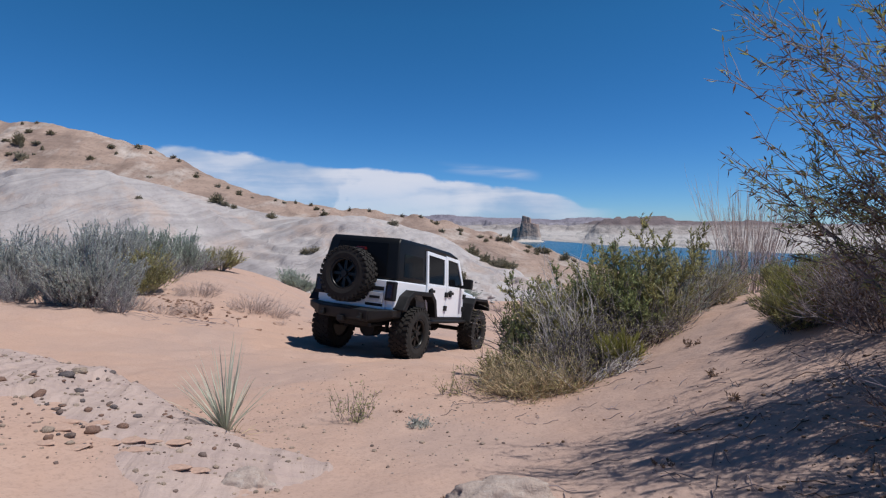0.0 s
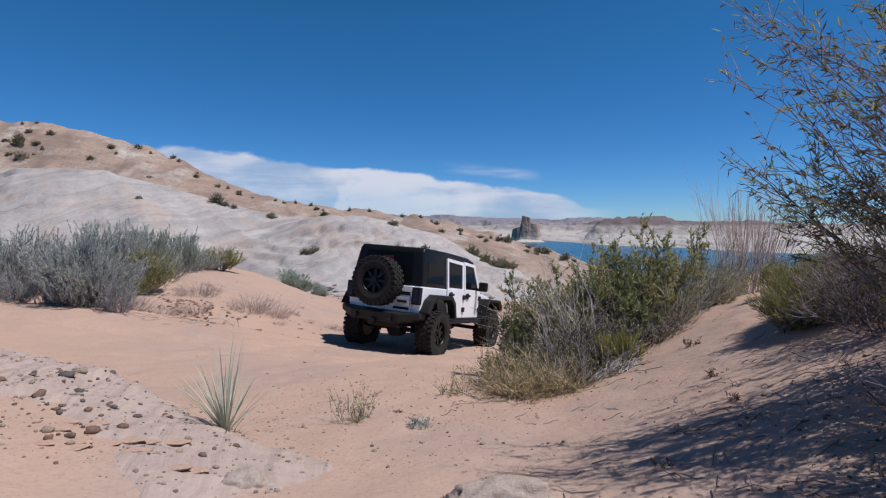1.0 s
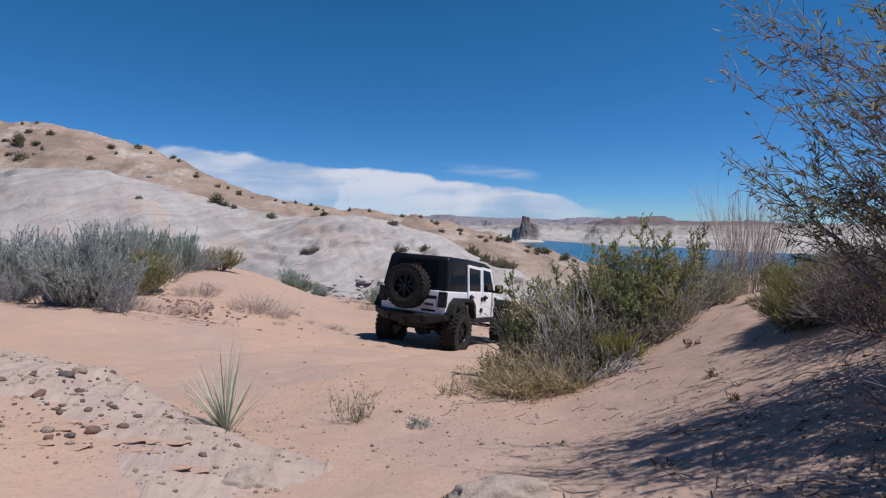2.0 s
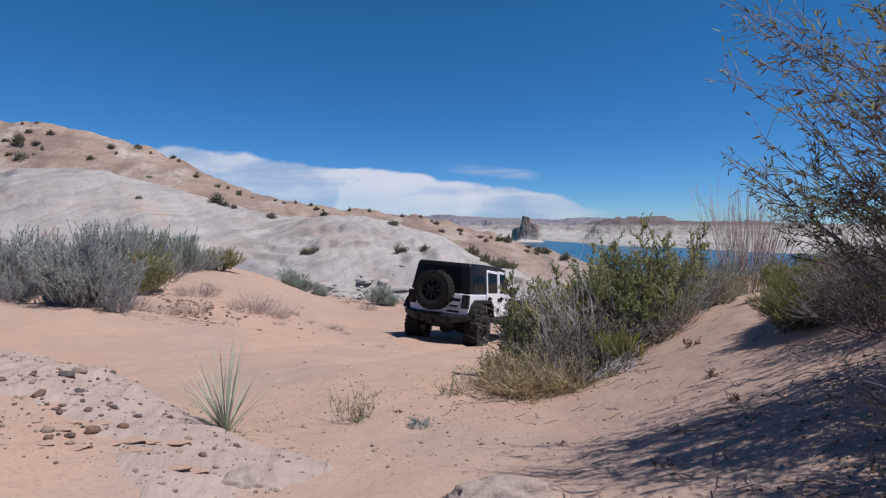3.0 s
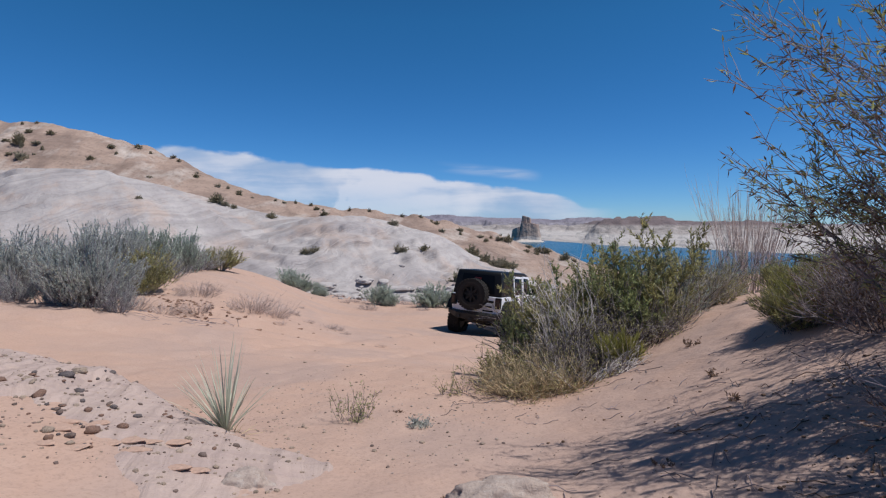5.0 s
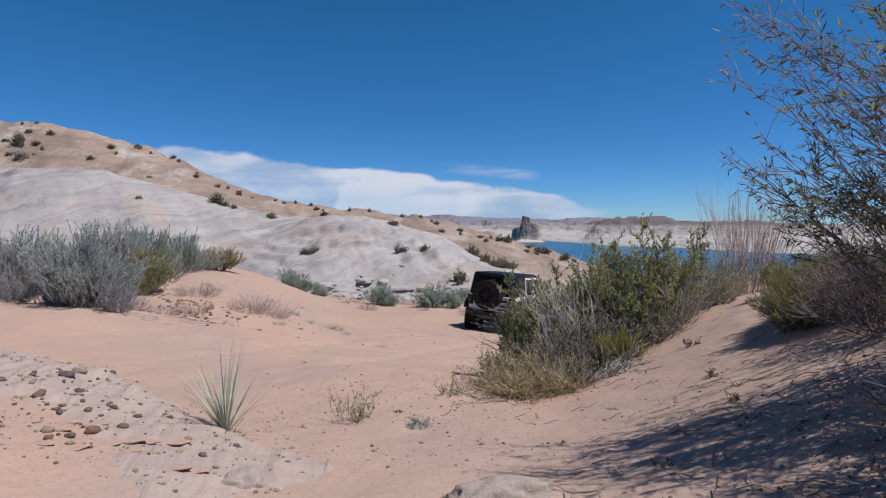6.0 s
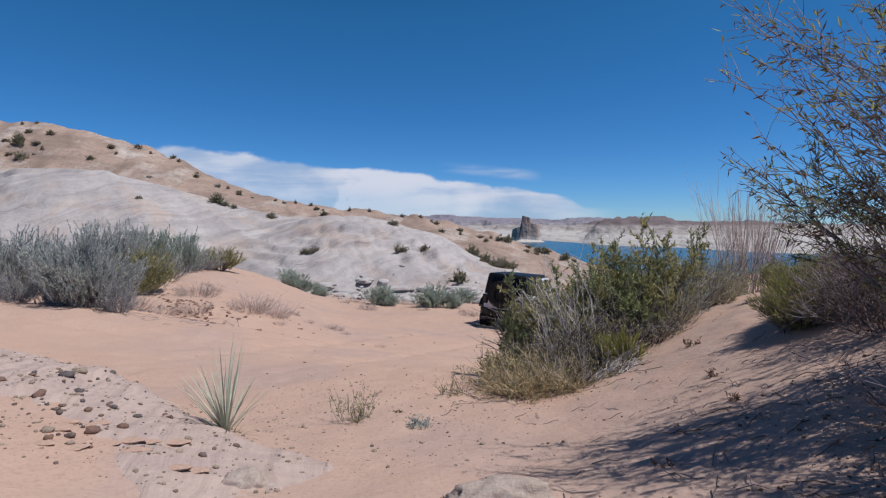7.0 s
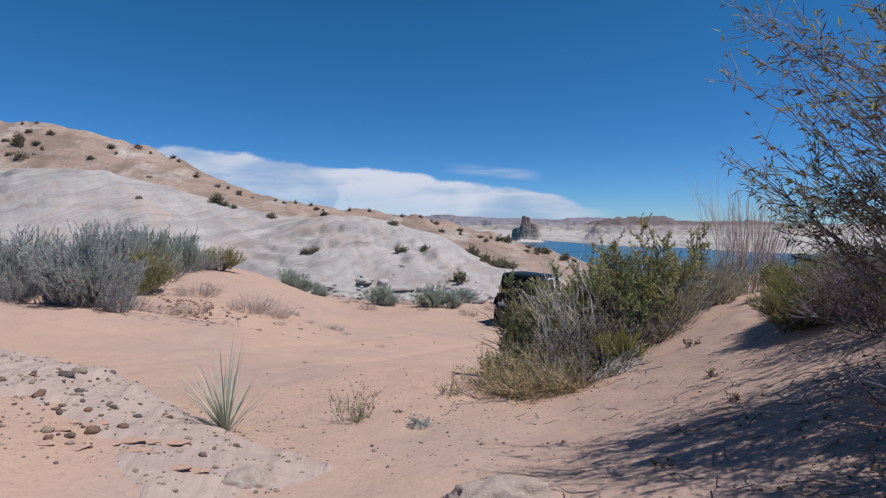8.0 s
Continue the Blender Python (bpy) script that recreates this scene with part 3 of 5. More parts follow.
def on_shoots(rs, Q, per, spread_, lo=0.15):
    """Leaf bases and directions on shoots."""
    n, m, _ = Q.shape
    src = np.repeat(np.arange(n), per)
    s = rs.uniform(lo, 1.0, len(src)) * (m - 1.001)
    i = s.astype(int)
    fr = (s - i)[:, None]
    at = Q[src, i] * (1 - fr) + Q[src, i + 1] * fr
    tan = Q[src, i + 1] - Q[src, i]
    tan /= np.linalg.norm(tan, axis=1, keepdims=True) + 1e-9
    return at, tan + rs.normal(size=tan.shape) * spread_


def taper(n, k, r0, r1):
    return np.broadcast_to(np.linspace(r0, r1, k), (n, k))


def shrub(name, seed, height, base, tilt, n, per, slen, angle, leaf=None, stem_mat=TWIG, r=(0.008, 0.003), lean=(0, 0), curl=0.0,
          label="", category="shrub", group="", wob=0.08, low=0.55, lo=0.3):
    """A shrub > branches, leaves. leaf: (per shoot, length, width, spread, material)."""
    rs = np.random.RandomState(seed)
    top = new(name)
    P = stems(rs, n, base, height, tilt, lean, curl=curl, wob=wob, low=low)
    Q = shoots(rs, P, per, slen, angle, lo=lo)
    v1, f1 = tubes(P, taper(n, P.shape[1], r[0], r[1]))
    v2, f2 = tubes(Q, taper(len(Q), Q.shape[1], r[1] * 0.9, r[1] * 0.35))
    tagged(part_np("twigwork", np.concatenate((v1, v2)), [f1, f2 + len(v1)], stem_mat, top), kind="stuff")
    if leaf:
        at, d = on_shoots(rs, Q, leaf[0], leaf[3])
        v, f = blades(at, d, leaf[1] * rs.uniform(0.6, 1.2, len(at)), leaf[2] * rs.uniform(0.7, 1.2, len(at)), rs)
        tagged(part_np("foliage", v, [f], leaf[4], top, smooth=False), kind="stuff")
    return tagged(top, label, category, group)


def put(ob, x, y, rz=0, s=1.0, sink=0.02, fn=ground_z, sz=None):
    z = float(fn(np.array([x]), np.array([y]))[0]) - sink
    ob.matrix_basis = pose(x, y, z, 0, 0, rz) @ Matrix.Diagonal((s, s, sz or s, 1))
    return ob


def place_copy(ob, x, y, rz, s, fn=ground_z, sz=None, sink=0.02):
    z = float(fn(np.array([x]), np.array([y]))[0]) - sink
    c = copy_thing(ob, Matrix.Identity(4))
    c.matrix_basis = pose(x, y, z, 0, 0, rz) @ Matrix.Diagonal((s, s, sz or s, 1))
    return c


# rounded shrubs of feathery upright plumes
def plume_shrub(name, seed, lobes, plumes, leaf, wood, label, group, reach=(0.16, 0.34), rise=1.0):
    """A shrub > branches, leaves; about one metre high and wide. leaf: (per plume, length, width, spread, material)."""
    rs = np.random.RandomState(seed)
    top = new(name)
    az = rs.uniform(0, 2 * math.pi, lobes)
    el = np.arcsin(rs.uniform(0.03, 1.0, lobes))
    rv = rs.uniform(0.72, 1.08, lobes)
    end = np.stack([0.42 * np.cos(el) * np.cos(az), 0.42 * np.cos(el) * np.sin(az), 0.10 + 0.56 * np.sin(el)], 1) * rv[:, None]
    s = np.linspace(0, 1, 6)[None, :, None]
    foot = np.stack([0.08 * np.cos(az), 0.08 * np.sin(az), np.full(lobes, -0.04)], 1)
    P = foot[:, None] * (1 - s) + end[:, None] * s
    P[:, :, :2] *= (0.75 + 0.25 * s)
    P[:, 1:] += np.cumsum(rs.normal(size=(lobes, 5, 3)), 1) * 0.012
    src = np.repeat(np.arange(lobes), plumes)
    at = P[src, rs.randint(2, 6, len(src))] + rs.normal(size=(len(src), 3)) * 0.045
    out = end[src] * [1.0, 1.0, 0.35]
    d = out * 1.1 + [0, 0, rise * 0.6] + rs.normal(size=out.shape) * 0.16
    d /= np.linalg.norm(d, axis=1, keepdims=True)
    L = rs.uniform(reach[0], reach[1], len(src)) * (0.75 + 0.4 * rs.rand(lobes)[src])
    q = np.linspace(0, 1, 4)
    Q = at[:, None] + d[:, None] * (L[:, None] * q)[..., None]
    Q[:, 1:] += np.cumsum(rs.normal(size=(len(src), 3, 3)), 1) * (0.05 * L)[:, None, None]
    Q[:, :, 2] += (0.12 * L)[:, None] * q ** 2
    v1, f1 = tubes(P, taper(lobes, 6, 0.012, 0.004))
    v2, f2 = tubes(Q, taper(len(Q), 4, 0.003, 0.0012))
    tagged(part_np("twigwork", np.concatenate((v1, v2)), [f1, f2 + len(v1)], wood, top), kind="stuff")
    at, dd = on_shoots(rs, Q, leaf[0], leaf[3], 0.05)
    v, f = blades(at, dd, leaf[1] * rs.uniform(0.6, 1.3, len(at)), leaf[2] * rs.uniform(0.7, 1.3, len(at)), rs)
    tagged(part_np("foliage", v, [f], leaf[4], top, smooth=False), kind="stuff")
    return tagged(top, label, "shrub", group)


SAGE_L = "dense grey-green sagebrush shrub growing in orange sand"
sage = [plume_shrub("sagebrush", 10 + i, 50, 20, (42, 0.026, 0.0085, 0.36, SAGE), SAGEWOOD, SAGE_L, "sagebrush", (0.12, 0.25)) for i in range(3)]
blue_sage = plume_shrub("sagebrush", 17, 38, 16, (32, 0.032, 0.012, 0.4, SAGEGREEN), SAGEWOOD, "blue-green rounded sagebrush on a sand shelf", "sagebrush", (0.12, 0.24))
grey_scrub = plume_shrub("grey_scrub", 18, 34, 15, (9, 0.03, 0.008, 0.5, SAGE), SAGEWOOD, "half-bare mauve-grey scrub among sagebrush", "sagebrush", (0.14, 0.28))
green = plume_shrub("green_shrub", 21, 30, 14, (30, 0.045, 0.010, 0.45, OLIVE), SAGEWOOD, "yellow-green shrub among grey sagebrush", "green shrubs", (0.14, 0.3))
first = {}
for i, (thing, x, y, w, h) in enumerate([(sage[0], -6.19, 9.1, 1.80, 1.77), (sage[1], -8.26, 10.0, 1.56, 1.62), (sage[2], -9.04, 12.0, 1.30, 1.02), (sage[1], -7.95, 12.5, 1.72, 1.63), (blue_sage, -7.93, 14.2, 1.61, 1.74), (green, -6.45, 11.2, 1.4, 1.12), (blue_sage, -7.91, 16.0, 1.55, 1.55), (grey_scrub, -7.86, 17.0, 1.98, 0.95), (green, -7.63, 18.0, 1.73, 0.94), (grey_scrub, -5.45, 8.8, 0.74, 0.88), (grey_scrub, -6.86, 9.3, 0.78, 0.76), (green, -6.35, 10.9, 0.65, 0.66), (sage[2], -9.7, 11.0, 1.58, 1.14), (grey_scrub, -7.31, 9.0, 0.75, 0.77), (grey_scrub, -7.25, 14.0, 1.01, 0.94)]):
    if id(thing) in first:
        place_copy(thing, x, y, 77 * i, w, sz=h)
    else:
        put(thing, x, y, 77 * i, w, sz=h)
        first[id(thing)] = True
# far bushes on the hill and the slickrock
far = [plume_shrub("hillside_bush", 24 + i, 26, 9, (14, 0.075, 0.032, 0.8, m), DARKLEAF, "small round desert bush on the dry hillside", "hillside bushes", (0.10, 0.22)) for i, m in enumerate((DARKLEAF, DUSTY))]
mid_sage = plume_shrub("sagebrush", 29, 30, 12, (26, 0.05, 0.014, 0.4, SAGEGREEN), SAGEWOOD, SAGE_L, "sagebrush", (0.12, 0.24))
put(mid_sage, -6.6, 27.6, 0, 0.9)
rs = np.random.RandomState(5)
spots = [(-56, 71), (-54.5, 71.5), (-53.8, 69.3), (-54.0, 67.5), (-52.1, 63.8), (-50.9, 66.7), (-49.7, 66.0), (-52.0, 65.8), (-50.9, 69.2), (-41.8, 68.0), (-43.4, 65.5), (-36.0, 65.1)]
spots += [(rs.uniform(-62, -46), rs.uniform(58, 71)) for _ in range(14)] + [(-44 + 1.5 * i + rs.uniform(-0.7, 0.7), 70.5 + rs.uniform(-1.5, 1.2)) for i in range(20)]
spots += [(-14.9, 66.6), (-9.8, 71.0), (-12.5, 71), (-5.5, 71), (-3.0, 71), (-1.5, 70.5)]
spots += [(-1 + 1.7 * i + rs.uniform(-1, 1), rs.uniform(63, 71)) for i in range(13)]
for i, (x, y, s) in enumerate([(-7.1, 24.6, 1.2), (-6.7, 25.0, 0.9), (-2.9, 24.0, 1.25), (-2.35, 23.6, 0.7), (-0.4, 23.2, 1.35), (0.35, 23.0, 0.9), (1.0, 27, 1.1), (-5.9, 25.5, 0.6), (-9.3, 26.6, 0.7)]):
    tagged(place_copy(mid_sage, x, y, 77 * i, s * 1.45, sz=s * 0.98), SAGE_L, 'shrub', 'sagebrush')
put(far[0], -52.5, 66, 0, 1.8, 0.1, hill_z)
put(far[1], -50.0, 63, 0, 1.6, 0.1, hill_z)
for i, (x, y) in enumerate(spots):
    place_copy(far[i % 2], x, y, rs.uniform(0, 360), rs.uniform(0.6, 1.25) if i % 3 else 0.5, hill_z, sink=0.1, sz=rs.uniform(0.4, 0.8))
surface = lambda a, b: np.maximum(np.maximum(hill_z(a, b), rock_z(a, b)), ground_z(a, b))
for i, (x, y, s) in enumerate([(2.8, 52.4, 1.5), (3.6, 52.2, 1.2), (3.4, 42.4, 1.0), (4.2, 42.2, 1.15), (5.0, 42.6, 1.1), (5.7, 44, 0.9), (1.0, 30.5, 0.9), (7.2, 66, 1.0), (8.1, 66, 1.1), (2.2, 67, 0.8), (5.1, 62.8, 0.6), (12.2, 68.6, 1.1), (13.2, 68.2, 1.2), (11.2, 69, 0.8), (15.5, 66.8, 1.2), (17.2, 69, 1.1)]):
    c = place_copy(far[i % 2], x, y, 50 * i, s * 1.35, surface, sink=0.1, sz=s)
    tagged(c, "dense olive bush on pale sandy slope", "shrub", "slope bushes")
for i, (x, y, s) in enumerate([(-19.4, 45.5, 1.2), (-18.6, 45.4, 0.85), (-14.5, 44.6, 0.8), (-8.1, 33.1, 0.75), (-8.7, 33.2, 0.6), (-21.8, 37.8, 0.5), (-17.9, 45.3, 0.6), (-2.6, 33.2, 0.9), (-1.2, 34, 0.6), (-4.2, 45.2, 0.9)]):
    c = place_copy(far[i % 2], x, y, 50 * i, s * 1.25, surface, sink=0.1, sz=s * 0.85)
    tagged(c, "small bush rooted in pale slickrock", "shrub", "slickrock bushes")

# thicket beside the track: straw tussocks, bare grey brush, leafy shoots
for i, (x, y, h) in enumerate([(0.64, 4.8, 0.38), (0.80, 4.68, 0.44), (0.72, 5.05, 0.52), (0.98, 4.95, 0.55), (0.60, 5.0, 0.34), (0.95, 5.3, 0.62), (0.70, 4.5, 0.30), (0.82, 4.45, 0.36), (0.98, 4.62, 0.4), (1.1, 4.5, 0.3)]):
    b = shrub("dry_tussock", 40 + i, h, 0.14, 1.05, 60, 5, 0.2, 0.6, (2, 0.04, 0.009, 0.5, (DUSTY, OLIVE)[i % 2]), STRAW, r=(0.006, 0.003), wob=0.45,
              label="straw-coloured dry tussock at the thicket's edge", group="thicket", category="grass", curl=-0.12)
    put(b, x, y)
for i, (x, y, h) in enumerate([(1.2, 5.25, 0.75), (1.55, 5.4, 0.72), (1.12, 5.65, 1.15), (1.25, 5.75, 1.15), (1.4, 5.75, 1.1), (1.9, 5.6, 0.78), (1.7, 5.95, 0.95), (1.45, 5.15, 0.55), (2.1, 5.5, 0.6), (1.2, 5.15, 0.6), (1.25, 4.72, 0.4), (1.45, 4.9, 0.45), (1.9, 5.95, 0.85), (2.3, 5.8, 0.7)]):
    b = shrub("grey_brush", 140 + i, h, 0.2, 1.1, 44, 12, 0.26, 0.6, (2, 0.035, 0.009, 0.5, OLIVE), TWIG, r=(0.008, 0.003), wob=0.28,
              label="bare grey twiggy brush in the thicket", group="thicket", curl=0.02, lo=0.15)
    put(b, x, y)
for i, (x, y, h) in enumerate([(2.3, 5.75, 0.55), (2.45, 6.0, 0.72), (2.7, 6.2, 0.78), (3.05, 6.5, 0.78), (3.4, 6.8, 0.72), (2.5, 6.5, 0.95), (2.9, 6.9, 1.0), (3.3, 6.5, 0.62), (3.7, 7.1, 0.8), (2.3, 6.3, 0.9), (3.15, 7.1, 1.0), (3.5, 7.3, 1.0)]):
    b = shrub("feathery_brush", 340 + i, h, 0.2, 0.75, 46, 10, 0.2, 0.35, (7, 0.04, 0.007, 0.35, (DUSTY, OLIVE, SAGEGREEN)[i % 3]), (TWIG, BLEACHED)[i % 2], r=(0.007, 0.0028), wob=0.2,
              label="feathery grey-green brush with dry stems in the thicket", group="thicket", curl=0.02, lo=0.2)
    put(b, x, y)
for i, (x, y, h) in enumerate([(0.9, 5.6, 0.72), (0.64, 5.3, 0.33), (1.3, 6.0, 1.0), (1.62, 6.0, 1.22), (1.75, 6.1, 1.2), (2.05, 6.0, 1.42), (2.16, 6.1, 1.34), (2.7, 6.3, 1.36), (1.08, 5.7, 0.85), (1.14, 5.85, 1.12), (1.22, 5.65, 1.1), (1.04, 5.7, 1.0), (2.1, 5.7, 0.85), (1.78, 5.75, 0.72), (2.35, 6.0, 0.95)]):
    b = shrub("leafy_shrub", 60 + i, h, 0.13, 0.36, 18, 10, 0.2, 0.4, (16, 0.06, 0.016, 0.55, (GREEN, OLIVE, OLIVE)[i % 3]), TWIG, r=(0.006, 0.0025), lo=0.5, wob=0.16, low=0.6,
              label="upright green leafy shrub rising from the dry thicket", group="thicket")
    put(b, x, y)
for i, (x, y, h, ti, ln) in enumerate([(1.3, 5.3, 1.12, 0.3, -0.25), (1.38, 5.4, 1.2, 0.35, -0.3), (1.5, 5.45, 1.15, 0.4, -0.3), (1.75, 5.5, 0.8, 0.9, 0), (2.4, 5.75, 0.6, 1.0, 0), (1.22, 4.55, 0.28, 1.2, 0), (1.35, 5.45, 0.9, 0.6, -0.2)]):
    b = shrub("bleached_brush", 170 + i, h, 0.15, ti, 15, 9, 0.26, 0.6, None, BLEACHED, r=(0.006, 0.0028), wob=0.3, lean=(ln, 0),
              label="bleached bare twigs among darker brush", group="thicket", curl=0.02, lo=0.2)
    put(b, x, y)
b = shrub("grass_tuft", 70, 0.34, 0.09, 0.4, 90, 3, 0.1, 0.2, (9, 0.10, 0.006, 0.15, LIME), LIME, r=(0.002, 0.001), label="bright green tuft of fine grass beside dry brush", category="grass")
put(b, 1.62, 4.8)
b = shrub("fallen_twigs", 72, 0.75, 0.1, 0.25, 26, 5, 0.25, 0.35, None, BLEACHED, r=(0.008, 0.004), lean=(2.2, 1.1), label="bleached broken branch lying at the thicket's foot", category="dead branch", wob=0.2)
put(b, 1.28, 4.45)
# dry tall stalks
for i, (x, y, h, n) in enumerate([(4.25, 7.3, 1.75, 60), (4.45, 7.5, 1.6, 50), (4.0, 7.2, 1.9, 22)]):
    b = shrub("dry_stalks", 71 + 10 * i, h, 0.24, 0.30, n, 5, 0.42, 0.12, None, PINKSTRAW, r=(0.005, 0.0022), lo=0.35, label="tall bleached dry stalks on the dune", category="grass", group="dry stalks", wob=0.06, low=0.5)
    put(b, x, y)
# soft green bushes at the dune's crest
for i, (x, y, h) in enumerate([(2.52, 3.66, 0.30), (2.68, 3.8, 0.36), (2.62, 3.55, 0.28), (2.9, 3.9, 0.36), (3.3, 4.4, 0.32), (3.75, 4.9, 0.34), (3.6, 5.4, 0.36)]):
    b = shrub("green_mound_bush", 75 + i, h, 0.16, 0.75, 120, 8, 0.16, 0.35, (12, 0.05, 0.0045, 0.3, LIME if i % 3 else OLIVE), TWIG, r=(0.003, 0.0015), label="soft yellow-green bush on the dune crest", group="dune bushes", wob=0.12)
    put(b, x, y)


# large willow bushes that lean over the dune
def willow(seed, n, a0, a1, l0, l1, reach, per=8, leaf_n=9, deep=0.22, live=0.74, thick=1.0):
    """A bush > each branch; twigs and foliage. Branches lean between two angles towards the track."""
    rs = np.random.RandomState(seed)
    top = new("willow_bush")
    k = 9
    a = np.radians(rs.uniform(a0, a1, n))
    dep = rs.normal(size=n) * deep
    d = np.stack([-np.sin(a), dep, np.cos(a)], 1)
    d /= np.linalg.norm(d, axis=1, keepdims=True)
    L = np.minimum(l1, reach / np.sin(np.maximum(np.abs(a), 0.15))) * rs.uniform(l0, 1.0, n)
    L *= 1 - 1.7 * np.maximum(0, a - 0.87)
    s = np.linspace(0, 1, k)
    start = np.stack([rs.uniform(-0.15, 0.3, n), rs.uniform(-0.22, 0.22, n), np.full(n, -0.05)], 1)
    P = start[:, None] + d[:, None] * (L[:, None] * s)[..., None]
    P[:, 1:] += np.cumsum(rs.normal(size=(n, k - 1, 3)), 1) * (0.17 * L / k)[:, None, None]
    bow = (0.30 * L)[:, None] * (s * (1 - s))
    P[:, :, 0] += bow * np.cos(a)[:, None]
    P[:, :, 2] += bow * np.sin(a)[:, None]
    for i in range(n):
        r0 = rs.uniform(0.0035, 0.0065) * thick
        v, f = tubes(P[i:i + 1], taper(1, k, r0, 0.0009), 5)
        part_np("branch", v, [f], BARK, top)
    Q = shoots(rs, P, per, 0.2, 0.27, k=5, lo=0.3, wob=0.14)
    T = shoots(rs, Q, 2, 0.16, 0.5, k=3, lo=0.3)
    v1, f1 = tubes(Q, taper(len(Q), 5, 0.0026, 0.0012))
    v2, f2 = tubes(T, taper(len(T), 3, 0.0018, 0.0009))
    tagged(part_np("twigwork", np.concatenate((v1, v2)), [f1, f2 + len(v1)], BARK, top), kind="stuff")
    keep = rs.rand(len(Q)) < 0.7
    at, dd = on_shoots(rs, Q[keep], leaf_n, 0.42, 0.3)
    at2, dd2 = on_shoots(rs, T, 2, 0.5, 0.3)
    at, dd = np.concatenate((at, at2)), np.concatenate((dd, dd2))
    c = rs.rand(len(at))
    for m, lo_, hi_ in ((GREEN, 0, live * 0.55), (OLIVE, live * 0.55, live), (BROWN, live, 1.0)):
        w = (c >= lo_) & (c < hi_)
        dr = dd[w].copy()
        if m is BROWN:
            dr[:, 2] -= 0.9
        v, f = blades(at[w], dr, rs.uniform(0.028, 0.058, w.sum()), rs.uniform(0.005, 0.011, w.sum()), rs)
        tagged(part_np("foliage", v, [f], m, top, smooth=False), kind="stuff")
    return tagged(top, "large leaning willow bush with narrow leaves and brown twigs", "bush", "willow bushes")


for i, (x, y, n, a0, a1, l0, l1, reach) in enumerate([(2.45, 2.2, 46, 24, 53, 0.55, 2.0, 1.2), (2.75, 2.05, 11, 38, 48, 0.75, 2.2, 1.42), (3.0, 2.6, 18, 5, 36, 0.5, 2.0, 0.85), (2.1, 1.05, 40, -8, 20, 0.6, 1.6, 0.4), (2.25, 1.65, 58, -10, 26, 0.5, 1.6, 0.6), (2.5, 1.25, 14, 0, 30, 0.6, 1.8, 0.7), (2.3, 1.9, 32, 8, 30, 0.7, 2.2, 0.72), (2.35, 2.4, 11, 18, 46, 0.6, 1.4, 0.85)]):
    put(willow(80 + i, n, a0, a1, l0, l1, reach, per=8 if i < 3 else 11, leaf_n=(9, 4, 7, 8, 8, 8, 8, 5)[i], deep=0.08 if i == 1 else 0.16, live=(0.76, 0.3, 0.76, 0.76, 0.76, 0.76, 0.76, 0.4)[i], thick=1.7 if i == 7 else 1.0), x, y)
# dark scrub at the foot of the willows; last two, out of view, added to shade the dune
for i, (x, y, h) in enumerate([(2.8, 3.35, 0.45), (3.0, 3.0, 0.55), (3.3, 3.7, 0.6), (2.9, 2.6, 0.4), (2.56, 2.95, 0.42), (2.7, 3.2, 0.42), (2.0, 1.5, 0.8), (2.1, 1.3, 0.95)]):
    b = shrub("dark_scrub", 95 + i, h, 0.25, 1.2, 70, 10, 0.25, 0.6, (2, 0.035, 0.007, 0.5, BROWN), BARK, r=(0.005, 0.002), wob=0.3,
              label="tangled dark twigs at the foot of the willows, two added for shade", group="dark scrub", category="shrub")
    put(b, x, y)


# yucca
def yucca(seed):
    rs = np.random.RandomState(seed)
    top = new("yucca")
    n, k = 62, 6
    az, t = rs.uniform(0, 2 * math.pi, n), 0.78 * rs.uniform(0.01, 1, n) ** 0.7
    L = rs.uniform(0.36, 0.68, n) * (1 - 0.2 * t)
    s = np.linspace(0, 1, k)
    d = np.stack([np.sin(t) * np.cos(az), np.sin(t) * np.sin(az), np.cos(t)], 1)
    side = np.stack([-np.sin(az), np.cos(az), 0 * az], 1)
    wd = np.array([0.0048, 0.0048, 0.0044, 0.0036, 0.0024, 0.0004])[:, None]
    i = np.arange(k * 3).reshape(k, 3)
    f = np.concatenate([np.stack([i[:-1, a], i[:-1, a + 1], i[1:, a + 1], i[1:, a]], -1) for a in (0, 1)])
    for b in range(n):
        P = d[b] * (L[b] * s)[:, None] + side[b] * (rs.normal() * 0.03 * s ** 2)[:, None]
        P[:, 2] -= 0.12 * t[b] * s ** 2
        nrm = np.cross(d[b], side[b])
        v = np.stack([P + side[b] * wd, P + nrm * wd * 0.5, P - side[b] * wd], 1).reshape(-1, 3)
        part_np("blade", v, [f], YUCCA, top)
    P2 = stems(rs, 40, 0.05, 0.3, 1.5, wob=0.15, curl=-0.25)
    v2, f2 = tubes(P2, taper(40, 5, 0.005, 0.001))
    tagged(part_np("dead_skirt", v2, [f2], STRAW, top, "dry straw-coloured lower blades"), kind="stuff")
    return tagged(top, "spiky green yucca growing beside a sandstone ledge", "yucca")


put(yucca(3), -1.25, 2.99, s=0.95)


# ---------- ledge, stones, litter ----------
def edge_dist(x, y):
    return 0.56 * (x + 1.6) + 0.83 * (y - 3.25)


